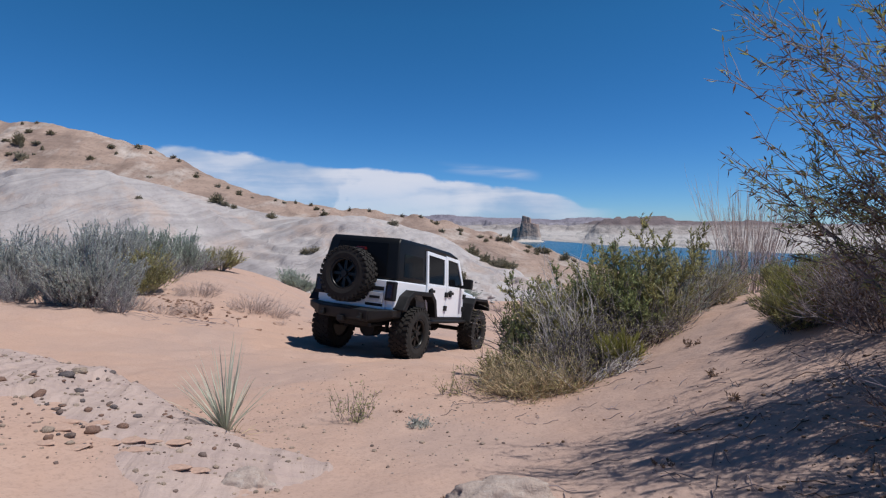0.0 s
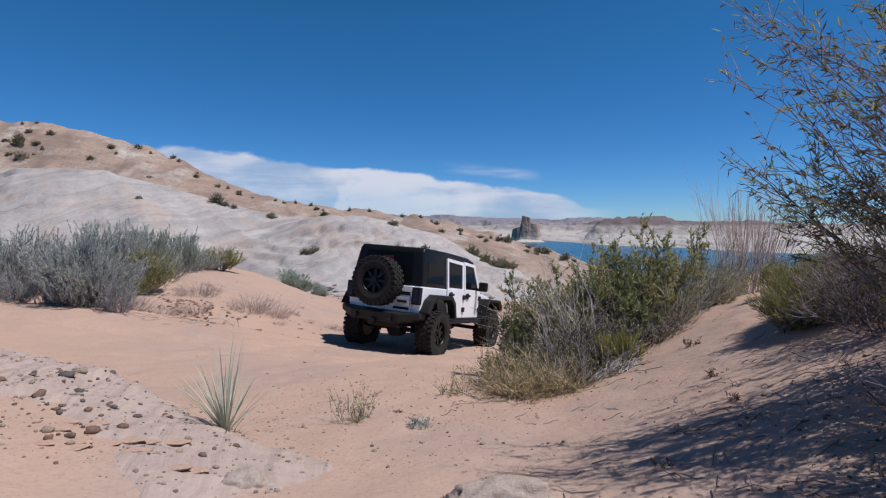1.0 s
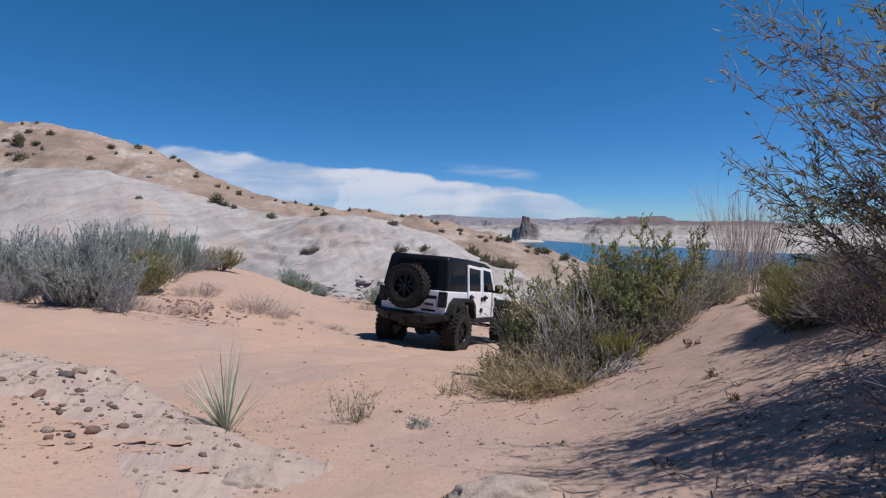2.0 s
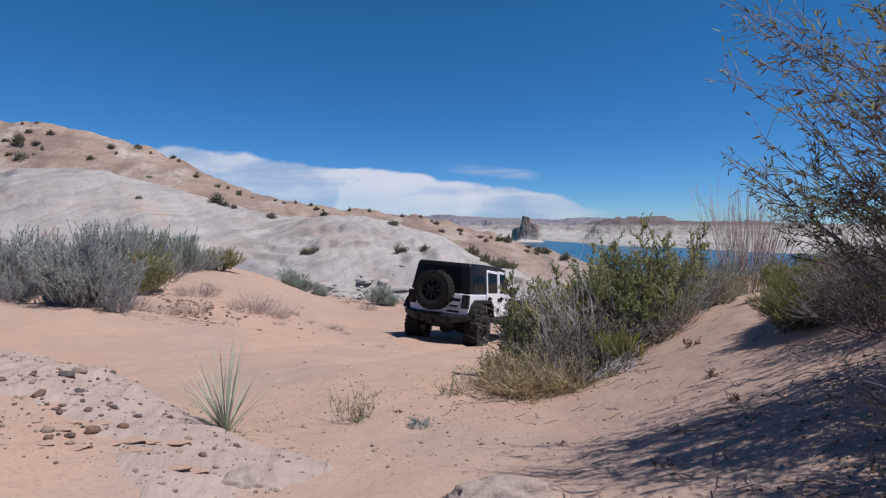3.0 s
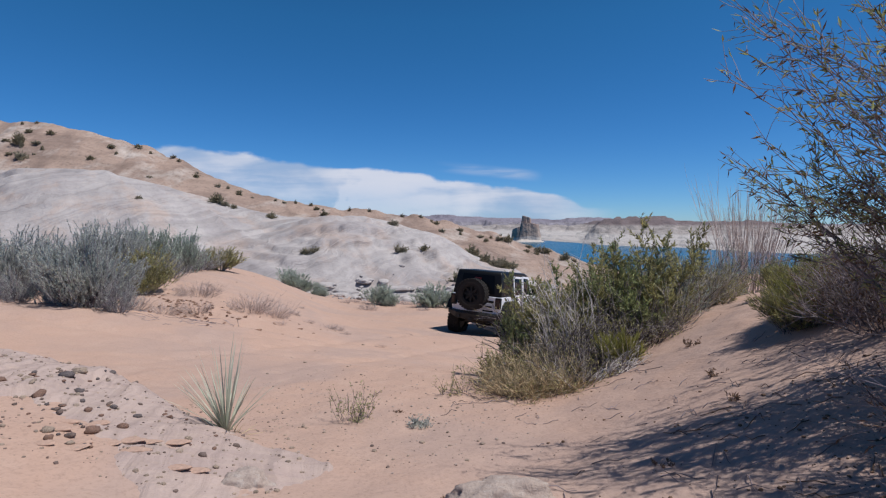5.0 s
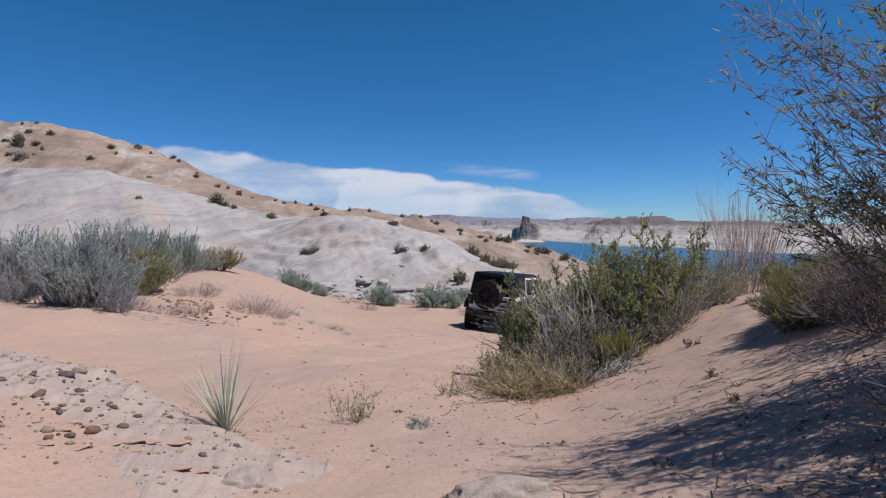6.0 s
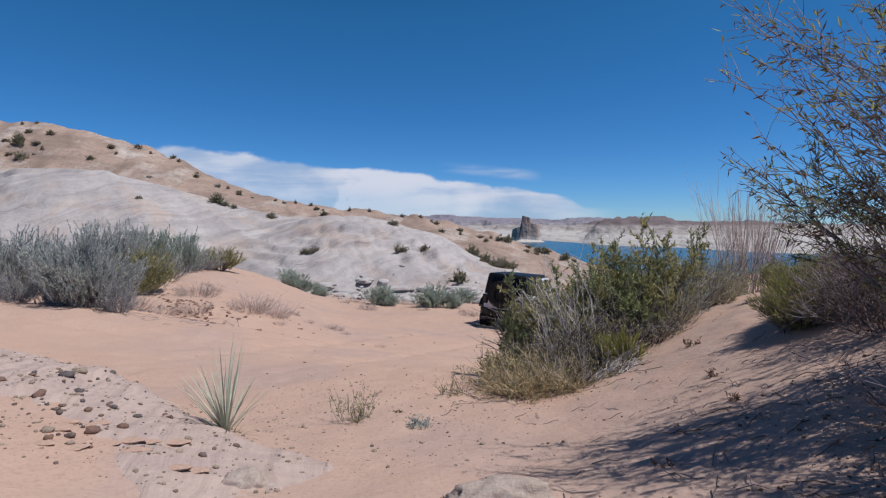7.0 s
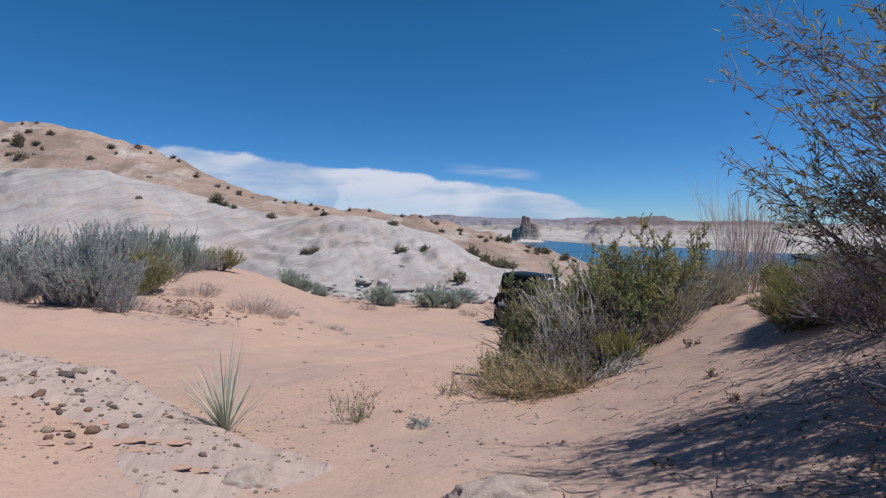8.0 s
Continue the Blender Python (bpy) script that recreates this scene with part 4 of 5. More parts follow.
def ledge_z(x, y):
    """Weathered sandstone beds along the brow of the bank: thin broken layers, rough and flaking."""
    e = edge_dist(x, y) + 0.16 * fbm(x, y, 0.35, 4, 0.6, 61)
    along = 0.83 * (x + 1.6) - 0.56 * (y - 3.25)
    wide = 0.82 + 1.7 * S(0.1, 0.9, -along) + 0.35 * fbm(x, y, 0.7, 4, 0.6, 63)
    m = S(-wide - 0.22, -wide + 0.12, e) * (1 - S(0.0, 0.16, e)) * S(-3.8, -3.2, along) * (1 - S(1.0, 1.9, along))
    m = m * S(-0.75, -0.4, fbm(x, y, 0.5, 3, 0.6, 69))
    bed = (0.97 * x + 0.22 * y + 0.12 * fbm(x, y, 0.8, 3, 0.55, 65)) / 0.085
    fr = bed - np.floor(bed)
    lv = lambda b: 0.055 * TABLE[b.astype(int) % 256, 7]
    layer = 0.018 * (1 - fr) * S(-0.35, 0.1, fbm(x, y, 0.3, 3, 0.6, 66)) + lv(np.floor(bed)) + (lv(np.floor(bed) + 1) - lv(np.floor(bed))) * S(0.72, 1.0, fr)
    rough = 0.014 * fbm(x, y, 0.22, 4, 0.6, 67) + 0.006 * np.abs(fbm(x, y, 0.06, 3, 0.6, 68))
    smooth = 1 - 0.75 * S(-0.5, 0.2, along)
    return ground_z(x, y) - 0.05 + m * (0.056 + (layer + rough) * smooth)


ledge = grid_sheet("sandstone_ledge", np.arange(-6.2, 0.6, 0.014), np.arange(0.4, 5.8, 0.014), ledge_z, LEDGE)
tagged(ledge, "weathered pale sandstone ledge breaking out of the sand", "rock ledge", kind="structure")


def stone_mesh(seed, material, flat=0.7):
    rs = np.random.RandomState(seed)
    bm = bmesh.new()
    bmesh.ops.create_icosphere(bm, subdivisions=2, radius=0.5)
    off = Vector(rs.uniform(0, 50, 3))
    for v in bm.verts:
        d = v.co.normalized()
        r = 0.5 * (1 + 0.45 * noise.noise(d * 1.3 + off) + 0.18 * noise.noise(d * 3.5 + off))
        v.co = Vector((d.x * r, d.y * r * 0.85, d.z * r * flat))
    me = bpy.data.meshes.new("stone")
    bm.to_mesh(me)
    bm.free()
    me.materials.append(material)
    me.polygons.foreach_set("use_smooth", [True] * len(me.polygons))
    return me


top_z = lambda x, y: np.maximum(ground_z(x, y), ledge_z(x, y))
stones = [stone_mesh(i, (STONE, STONE3, STONE4, STONE2)[i % 4], 0.55 + 0.05 * (i % 5)) for i in range(8)]
STONE_LABEL = ("small dark brown rounded stone lying on sand", "small reddish stone lying on sand", "small grey stone lying on sand", "small tan sandstone pebble lying on sand")
rs = np.random.RandomState(12)
heaps = [(2.3 + 1.7 * rs.rand(), -0.45 - 0.45 * rs.rand()) for _ in range(14)]
placed = 0
while placed < 150:
    if rs.rand() < 0.65:
        hy, hu = heaps[rs.randint(14)]
        y = hy + rs.normal() * 0.09
        x = hy * hu + rs.normal() * 0.13
    else:
        y = rs.uniform(2.15, 4.1)
        x = -y * rs.uniform(0.42, 0.95)
    if edge_dist(x, y) > -0.05:
        continue
    i = rs.randint(8)
    s = float(np.clip(0.012 + rs.exponential(0.013), 0.012, 0.07))
    o = new("stone", stones[i])
    o.matrix_basis = pose(x, y, float(top_z(np.array([x]), np.array([y]))[0]) + s * 0.15, rs.uniform(-15, 15), rs.uniform(-15, 15), rs.uniform(0, 360)) @ Matrix.Diagonal((s * rs.uniform(0.9, 1.35), s, s * rs.uniform(0.8, 1.15), 1))
    tagged(o, STONE_LABEL[i % 4], "stone", "stones on the bank")
    placed += 1


def boulder(seed, x, y, sx, sy, sz, label, sub=5, material=LEDGE, fn=top_z):
    bm = bmesh.new()
    bmesh.ops.create_icosphere(bm, subdivisions=sub, radius=1)
    off = Vector((seed, 3, 7))
    for v in bm.verts:
        d = v.co.normalized()
        r = 1 + 0.35 * noise.noise(d * 1.2 + off) + 0.12 * noise.noise(d * 3.5 + off) + 0.05 * noise.noise(d * 10 + off) + 0.02 * noise.noise(d * 28 + off)
        v.co = Vector((d.x * r * sx, d.y * r * sy, d.z * r * sz))
    me = bpy.data.meshes.new("boulder")
    bm.to_mesh(me)
    bm.free()
    me.materials.append(material)
    me.polygons.foreach_set("use_smooth", [True] * len(me.polygons))
    o = new("boulder", me)
    put(o, x, y, sink=-sz * 0.1, fn=fn)
    return tagged(o, label, "rock")


boulder(5, 0.25, 2.14, 0.25, 0.12, 0.085, "rough sandstone boulder half buried in sand", material=PITTED)
boulder(9, -0.87, 2.26, 0.13, 0.11, 0.085, "pale pitted sandstone rock in the ledge", material=PITTED).location.z -= 0.045
slab = random.Random(8)
for i in range(16):
    x, y = slab.uniform(-1.85, -1.05), slab.uniform(2.15, 2.5)
    o = boulder(50 + i, x, y, slab.uniform(0.03, 0.09), slab.uniform(0.02, 0.04), slab.uniform(0.006, 0.011), "thin broken plate of sandy crust", 3, SAND)
    o["group"] = "crust plates"
for i in range(16):
    x = -7.5 + 0.62 * i + slab.uniform(-0.3, 0.3)
    y = 28.6 + (i % 3) * 0.55 + slab.uniform(-0.3, 0.3)
    o = boulder(20 + i, x, y, slab.uniform(0.5, 1.1), slab.uniform(0.35, 0.6), slab.uniform(0.14, 0.28), "flat bedded block at the foot of the slickrock", 4, PALE, surface)
    o["group"] = "bedded blocks"
rubble = [stone_mesh(60 + i, PALE, 0.6) for i in range(3)]
for i in range(46):
    x, y = slab.uniform(-9, 2.6), 28.3 + slab.gauss(0, 1.1)
    k = slab.uniform(0.08, 0.32) * (1.6 if i % 9 == 0 else 1)
    o = new("rock", rubble[i % 3])
    o.matrix_basis = pose(x, y, float(surface(np.array([x]), np.array([y]))[0]) + k * 0.2, slab.uniform(-20, 20), slab.uniform(-20, 20), slab.uniform(0, 360)) @ Matrix.Diagonal((k * slab.uniform(1.2, 2.4), k * 1.3, k, 1))
    tagged(o, "pale broken rock at the foot of the slickrock", "rock", "broken rocks")


clods = [stone_mesh(70 + i, CLOD, 0.7) for i in range(3)]
for me in clods:
    me.polygons.foreach_set("use_smooth", [False] * len(me.polygons))
rs = np.random.RandomState(27)
for i in range(110):
    x, y = (rs.normal(-5.0, 0.35), rs.normal(10.3, 0.22)) if i < 70 else (rs.uniform(-6.2, -2.4), rs.normal(10.6, 0.5))
    k = rs.uniform(0.02, 0.075)
    o = new("clod", clods[i % 3])
    o.matrix_basis = pose(x, y, float(ground_z(np.array([x]), np.array([y]))[0]) + k * 0.05, rs.uniform(-25, 25), rs.uniform(-25, 25), rs.uniform(0, 360)) @ Matrix.Diagonal((k * rs.uniform(1.0, 2.2), k, k * 0.8, 1))
    tagged(o, "reddish clod of dried earth on the sand bank", "clod", "earth clods")


def scatter(name, n, area, size, material, label, seed, fn=top_z, flat=0.6):
    """Many tiny pebbles in one mesh: five-cornered lumps."""
    rs = np.random.RandomState(seed)
    x, y = area(rs, n)
    z = fn(x, y)
    s = size * rs.exponential(0.6, n).clip(0.25, 3)
    a = rs.uniform(0, 2 * math.pi, (n, 1)) + np.arange(5) * 2 * math.pi / 5
    r = s[:, None] * rs.uniform(0.7, 1.2, (n, 5))
    ring = np.stack([x[:, None] + r * np.cos(a), y[:, None] + r * np.sin(a), np.broadcast_to(z[:, None] - 0.1 * s[:, None], (n, 5))], -1)
    mid = ring.copy()
    mid[:, :, :2] = (mid[:, :, :2] - np.stack([x, y], 1)[:, None]) * 0.8 + np.stack([x, y], 1)[:, None]
    mid[:, :, 2] += s[:, None] * flat
    tip = np.stack([x, y, z + s * flat * 1.15], 1)[:, None]
    v = np.concatenate((ring, mid, tip), 1)
    b = np.arange(n)[:, None] * 11
    f4 = np.concatenate([b + [i, (i + 1) % 5, 5 + (i + 1) % 5, 5 + i] for i in range(5)])
    f3 = np.concatenate([b + [5 + i, 5 + (i + 1) % 5, 10] for i in range(5)])
    return tagged(part_np(name, v.reshape(-1, 3), [f4, f3], material, smooth=False), label, "gravel", kind="stuff")


def wedge(y0, y1, u0, u1):
    def area(rs, n):
        y = rs.uniform(y0, y1, n)
        return y * rs.uniform(u0, u1, n), y
    return area


scatter("gravel", 1100, wedge(2.0, 4.2, -0.95, -0.25), 0.006, STONE2, "tiny loose gravel on the sandy bank", 31)
scatter("gravel", 900, wedge(2.0, 4.2, -0.95, -0.30), 0.005, STONE, "tiny dark gravel on the sandy bank", 32)
scatter("gravel", 900, wedge(2.6, 6.5, -0.35, 0.15), 0.006, STONE2, "sparse gravel beside the sand track", 33)
scatter("gravel", 500, wedge(2.6, 6.5, -0.3, 0.3), 0.005, STONE, "sparse dark gravel beside the sand track", 34)
scatter("gravel", 900, wedge(2.5, 5.2, -0.32, 0.22), 0.0045, PITTED, "tiny pale chips strewn over the sand", 39)
scatter("gravel", 350, wedge(6.5, 24, -0.5, 0.1), 0.011, STONE2, "scattered clods on the sand track", 35)
scatter("gravel", 700, lambda rs, n: (rs.uniform(-14, 3, n), rs.normal(27.6, 0.9, n)), 0.05, PALE, "broken rock at the foot of the slickrock", 36, surface)
scatter("leaf_litter", 700, lambda rs, n: (rs.uniform(0.5, 3.0, n), rs.uniform(1.8, 4.2, n)), 0.004, BROWN, "dry leaf litter under the willow", 37)


def litter(n, seed, area, length, r, material, label):
    rs = np.random.RandomState(seed)
    x, y = area(rs, n)
    a = rs.uniform(0, 2 * math.pi, n)
    L = length * rs.uniform(0.4, 1.2, n)
    P = np.zeros((n, 4, 3))
    for i in range(4):
        px, py = x + np.cos(a) * L * i / 3, y + np.sin(a) * L * i / 3
        P[:, i] = np.stack([px, py, top_z(px, py) + r + rs.uniform(0, 0.02, n) * (i % 2)], 1)
    v, f = tubes(P, taper(n, 4, r, r * 0.5))
    return tagged(part_np("twig_litter", v, [f], material), label, "twigs", kind="stuff")


litter(80, 41, lambda rs, n: (rs.uniform(0.4, 3.0, n), rs.uniform(1.8, 4.0, n)), 0.16, 0.003, BARK, "dead twigs scattered on the dune")
litter(90, 42, lambda rs, n: (rs.uniform(0.0, 1.8, n), rs.normal(4.55, 0.2, n)), 0.2, 0.003, TWIG, "dead grey twigs at the thicket's edge")
litter(120, 43, lambda rs, n: (rs.uniform(-9, -4, n), rs.normal(9.6, 0.5, n)), 0.35, 0.005, SAGEWOOD, "grey twigs below the sagebrush")

# second litter layer under the willow, its dark brown also deepening the shade there
scatter("leaf_litter", 800, lambda rs, n: (rs.normal(1.75, 0.3, n), rs.uniform(1.75, 2.7, n)), 0.0045, BROWN, "dark leaf litter under the willow", 38)
litter(50, 44, lambda rs, n: (rs.normal(1.75, 0.35, n), rs.uniform(1.75, 2.8, n)), 0.14, 0.003, BROWN, "dark dead twigs under the willow")
# low brown scrub added inside the thicket to stand in for its deep shade
for i, (x, y, h) in enumerate([(1.1, 5.15, 0.3), (1.35, 5.2, 0.35), (1.6, 5.3, 0.3), (0.9, 5.05, 0.25), (1.9, 5.45, 0.3), (2.3, 5.75, 0.3), (1.25, 5.5, 0.5), (1.6, 5.65, 0.5), (2.0, 5.85, 0.45), (0.85, 5.25, 0.35)]):
    b = shrub("dead_scrub", 300 + i, h, 0.2, 1.35, 50, 8, 0.2, 0.7, (3, 0.03, 0.008, 0.6, BROWN), BROWN, r=(0.005, 0.002), wob=0.3,
              label="brown scrub standing in for shade at the thicket base", group="thicket", category="shrub")
    put(b, x, y)

# weeds and small dry plants
weeds = [(-0.66, 3.6, 0.36, GREEN, "thin green weed in sand"), (-0.58, 3.7, 0.3, OLIVE, "thin green weed in sand"), (-0.16, 3.55, 0.14, SAGE, "small pale dry tuft in sand"), (0.05, 4.6, 0.25, OLIVE, "sparse dry weed beside the thicket"),
         (0.22, 4.7, 0.35, OLIVE, "sparse dry weed beside the thicket"), (2.1, 4.4, 0.16, BROWN, "small dead plant on the dune"), (0.42, 2.55, 0.06, BROWN, "tiny dead sprig on the dune"), (1.75, 3.3, 0.10, BROWN, "tiny dead sprig on the dune"),
         (1.0, 2.3, 0.09, BROWN, "tiny dead sprig on the dune"), (1.55, 2.7, 0.10, BROWN, "tiny dead sprig on the dune"), (0.12, 2.1, 0.12, BROWN, "dead twiggy sprig on a boulder"), (0.02, 2.05, 0.1, BROWN, "dead twiggy sprig on a boulder"), (-0.35, 3.9, 0.08, BROWN, "tiny dead sprig in sand"), (-0.9, 4.4, 0.08, OLIVE, "tiny weed in sand")]
for i, (x, y, h, m, lab) in enumerate(weeds):
    b = shrub("weed", 200 + i, h, 0.03 + 0.06 * h, 0.6, 46 if m is SAGE else 13, 4, h * 0.3, 0.5, (5, 0.022, 0.007, 0.7, m), BARK if m is BROWN else TWIG, r=(0.002, 0.001), label=lab, category="weed", group="weeds", wob=0.2)
    put(b, x, y, fn=top_z)
dry = shrub("dry_grass", 220, 0.5, 0.35, 1.1, 140, 3, 0.2, 0.5, None, PINKSTRAW, r=(0.004, 0.002), label="low dry grass tuft on the sand", category="grass", group="dry grass", wob=0.2)
put(dry, -4.1, 11.2)
for i, (x, y, s) in enumerate([(-3.7, 11.4, 0.9), (-5.3, 9.9, 0.7), (-4.8, 10.2, 0.6), (-5.9, 9.7, 0.8), (-2.6, 12.0, 0.35), (-2.2, 11.6, 0.3), (-5.4, 11.6, 0.9), (-6.4, 9.5, 0.7), (-3.0, 21, 0.8), (1.0, 21, 0.8), (2.2, 23, 0.9)]):
    place_copy(dry, x, y, 40 * i, s)
# thin tufts along the shelf, the track's edge and the foot of the rock
rs = np.random.RandomState(61)
for i in range(34):
    x, y = (rs.uniform(-6.6, -3.2), rs.uniform(10.6, 15)) if i < 14 else (rs.uniform(-3.4, -0.8), rs.normal(12.2, 0.7)) if i < 20 else (rs.uniform(-7.5, 2.0), rs.normal(24.5, 1.6))
    place_copy(dry, x, y, rs.uniform(0, 360), rs.uniform(0.14, 0.34) * (1 if i < 20 else 1.8))

# ---------- car ----------
PAINT = mat("white_paint", (0.88, 0.90, 0.94), 0.25, var=0.03, scale=3, coat=0.6)
BLACK = mat("black_plastic", (0.010, 0.010, 0.011), 0.6, var=0.2, scale=8, bump=0.1, bscale=150, spec=0.3)
TOP = mat("black_hardtop", (0.005, 0.0055, 0.0065), 0.45, var=0.15, scale=5, bump=0.15, bscale=200, spec=0.25)
RUBBER = mat("tyre_rubber", (0.009, 0.0085, 0.008), 0.9, var=0.3, scale=9, bump=0.3, bscale=80, color2=(0.020, 0.016, 0.014))
RIM = mat("black_rim", (0.02, 0.02, 0.02), 0.35, metal=0.6, var=0.1)
STEEL = mat("dark_steel", (0.016, 0.016, 0.017), 0.55, metal=0.3, var=0.25, scale=10)
GLASS = mat("dark_glass", (0.006, 0.007, 0.009), 0.06, var=0.05, spec=0.08)
LENS = mat("red_lens", (0.018, 0.004, 0.004), 0.2, var=0.1)
PLATE = mat("plate", (0.5, 0.52, 0.55), 0.4, var=0.15, scale=20)
TAN = mat("dusty_underside", (0.025, 0.02, 0.017), 0.85, var=0.3, scale=6)


def bev(bm, w, seg=2, ang=0.5):
    es = [e for e in bm.edges if len(e.link_faces) == 2 and e.calc_face_angle(0) > ang]
    bmesh.ops.bevel(bm, geom=es, offset=w, segments=seg, affect='EDGES', profile=0.5)
    return bm


def box(x0, x1, y0, y1, z0, z1, w=0.01, seg=2):
    bm = bmesh.new()
    bmesh.ops.create_cube(bm, size=1)
    for v in bm.verts:
        v.co = Vector(((x0 + x1) / 2 + v.co.x * (x1 - x0), (y0 + y1) / 2 + v.co.y * (y1 - y0), (z0 + z1) / 2 + v.co.z * (z1 - z0)))
    return bev(bm, w, seg) if w else bm


def prism(pts, y0, y1, w=0.0, lean=None):
    """A side profile (x, z) carried across y. lean: metres per metre by which sides close in above a height (z, slope)."""
    bm = bmesh.new()
    a = [bm.verts.new((x, y0, z)) for x, z in pts]
    b = [bm.verts.new((x, y1, z)) for x, z in pts]
    bm.faces.new(a)
    bm.faces.new(b[::-1])
    for i in range(len(pts)):
        j = (i + 1) % len(pts)
        bm.faces.new((a[j], a[i], b[i], b[j]))
    bmesh.ops.recalc_face_normals(bm, faces=bm.faces)
    if lean:
        for v in bm.verts:
            v.co.y -= math.copysign(max(0, v.co.z - lean[0]) * lean[1], v.co.y)
    return bev(bm, w) if w else bm


def cyl(a, b, r, seg=12, r2=None):
    bm = bmesh.new()
    a, b = Vector(a), Vector(b)
    m = Matrix.Translation((a + b) / 2) @ (b - a).to_track_quat('Z', 'Y').to_matrix().to_4x4()
    bmesh.ops.create_cone(bm, cap_ends=True, segments=seg, radius1=r, radius2=r if r2 is None else r2, depth=(b - a).length, matrix=m)
    return bm


def merge(*bms):
    out = bmesh.new()
    for b in bms:
        me = bpy.data.meshes.new("t")
        b.to_mesh(me)
        out.from_mesh(me)
        b.free()
        bpy.data.meshes.remove(me)
    return out


def frame_panel(outer, inner, y, depth, lean):
    """A flat ring between two outlines of equal count in the (x, z) plane at y."""
    bm = bmesh.new()
    rows = []
    for pts, dy in ((outer, 0), (inner, 0), (inner, depth), (outer, depth)):
        rows.append([bm.verts.new((x, y + math.copysign(dy, y) - math.copysign(max(0, z - lean[0]) * lean[1], y), z)) for x, z in pts])
    n = len(outer)
    for r in range(4):
        p, q = rows[r], rows[(r + 1) % 4]
        for i in range(n):
            j = (i + 1) % n
            bm.faces.new((p[i], p[j], q[j], q[i]))
    bmesh.ops.recalc_face_normals(bm, faces=bm.faces)
    return bm


def lathe(profile, seg=48):
    """Profile (r, y) turned about the y axis."""
    bm = bmesh.new()
    rings = [[bm.verts.new((r * math.cos(2 * math.pi * i / seg), y, r * math.sin(2 * math.pi * i / seg))) for i in range(seg)] for r, y in profile]
    for p, q in zip(rings, rings[1:]):
        for i in range(seg):
            bm.faces.new((p[i], p[(i + 1) % seg], q[(i + 1) % seg], q[i]))
    bmesh.ops.recalc_face_normals(bm, faces=bm.faces)
    return bm


TYRE_R, TYRE_W = 0.46, 0.32


def make_wheel(parent, name, label):
    """wheel (rim disc) > tyre, spokes, hub. Axis along y, outer face towards -y."""
    h = TYRE_W / 2
    w = part(name, lathe([(0.238, h - 0.02), (0.225, -h + 0.06), (0.225, -h + 0.02), (0.25, -h + 0.005), (0.25, -h + 0.025), (0.24, h - 0.01)]), RIM, parent, label, True)
    prof = [(0.245, h - 0.03), (0.26, h + 0.0), (0.33, h + 0.012), (0.415, h), (0.44, h - 0.03), (0.445, 0.0), (0.44, -h + 0.03), (0.415, -h), (0.33, -h - 0.012), (0.26, -h), (0.245, -h + 0.03)]
    bm = lathe(prof, 56)
    rs_ = random.Random(4)
    for i in range(30):
        for row, (y, wy, tw) in enumerate(((-h + 0.035, 0.085, 0.2), (-0.045, 0.075, -0.5), (0.045, 0.075, 0.5), (h - 0.035, 0.085, -0.2))):
            a = 2 * math.pi * (i + 0.5 * (row % 2)) / 30
            r = bmesh.ops.create_cube(bm, size=1)["verts"]
            m = Matrix.Rotation(-a, 4, 'Y') @ Matrix.Translation((TYRE_R - 0.013, y, 0)) @ Matrix.Rotation(tw, 4, 'X') @ Matrix.Diagonal((0.024, wy, 0.05, 1))
            bmesh.ops.transform(bm, matrix=m, verts=r)
        for sgn in (-1, 1):
            a = 2 * math.pi * (i + 0.25) / 30
            r = bmesh.ops.create_cube(bm, size=1)["verts"]
            m = Matrix.Rotation(-a, 4, 'Y') @ Matrix.Translation((0.42, sgn * (h - 0.002), 0)) @ Matrix.Diagonal((0.05, 0.025, 0.04, 1))
            bmesh.ops.transform(bm, matrix=m, verts=r)
    part("tyre", bm, RUBBER, w, "knobbly mud tyre dusted with sand")
    sp = []
    for i in range(8):
        b = box(0.05, 0.235, -h + 0.05, -h + 0.09, -0.03, 0.03, 0.008, 1)
        bmesh.ops.rotate(b, verts=b.verts, cent=(0, 0, 0), matrix=Matrix.Rotation(2 * math.pi * i / 8, 3, 'Y'))
        sp.append(b)
    part("spokes", merge(*sp, cyl((0, h - 0.05, 0), (0, h - 0.03, 0), 0.235, 32), cyl((0, -h + 0.12, 0), (0, -h + 0.13, 0), 0.235, 32)), RIM, w)
    part("hub", merge(cyl((0, -h + 0.02, 0), (0, -h + 0.09, 0), 0.055, 20), *[cyl((0.1 * math.cos(a), -h + 0.035, 0.1 * math.sin(a)), (0.1 * math.cos(a), -h + 0.06, 0.1 * math.sin(a)), 0.013, 8) for a in [2 * math.pi * i / 5 for i in range(5)]]), STEEL, w)
    return w


car = tagged(new("car"), "white lifted off-road car with black hardtop driving over sand", "car")
BELT = 1.27
LEAN = (BELT, 0.13)
arch = [(0.60, 0.74), (0.52, 0.98), (0.36, 1.10), (-0.26, 1.10), (-0.42, 1.0), (-0.52, 0.80)]
part("tub", prism([(-0.62, 0.80), (-0.64, BELT), (2.25, BELT), (2.25, 0.74)] + arch, -0.77, 0.77, 0.02), PAINT, car, "white painted body tub")
part("tailgate", box(-0.665, -0.63, -0.60, 0.60, 0.82, BELT - 0.01, 0.012), PAINT, car)
part("hood", prism([(2.25, 0.95), (2.25, 1.27), (2.6, 1.26), (3.3, 1.19), (3.36, 1.12), (3.36, 0.95)], -0.60, 0.60, 0.03), PAINT, car)
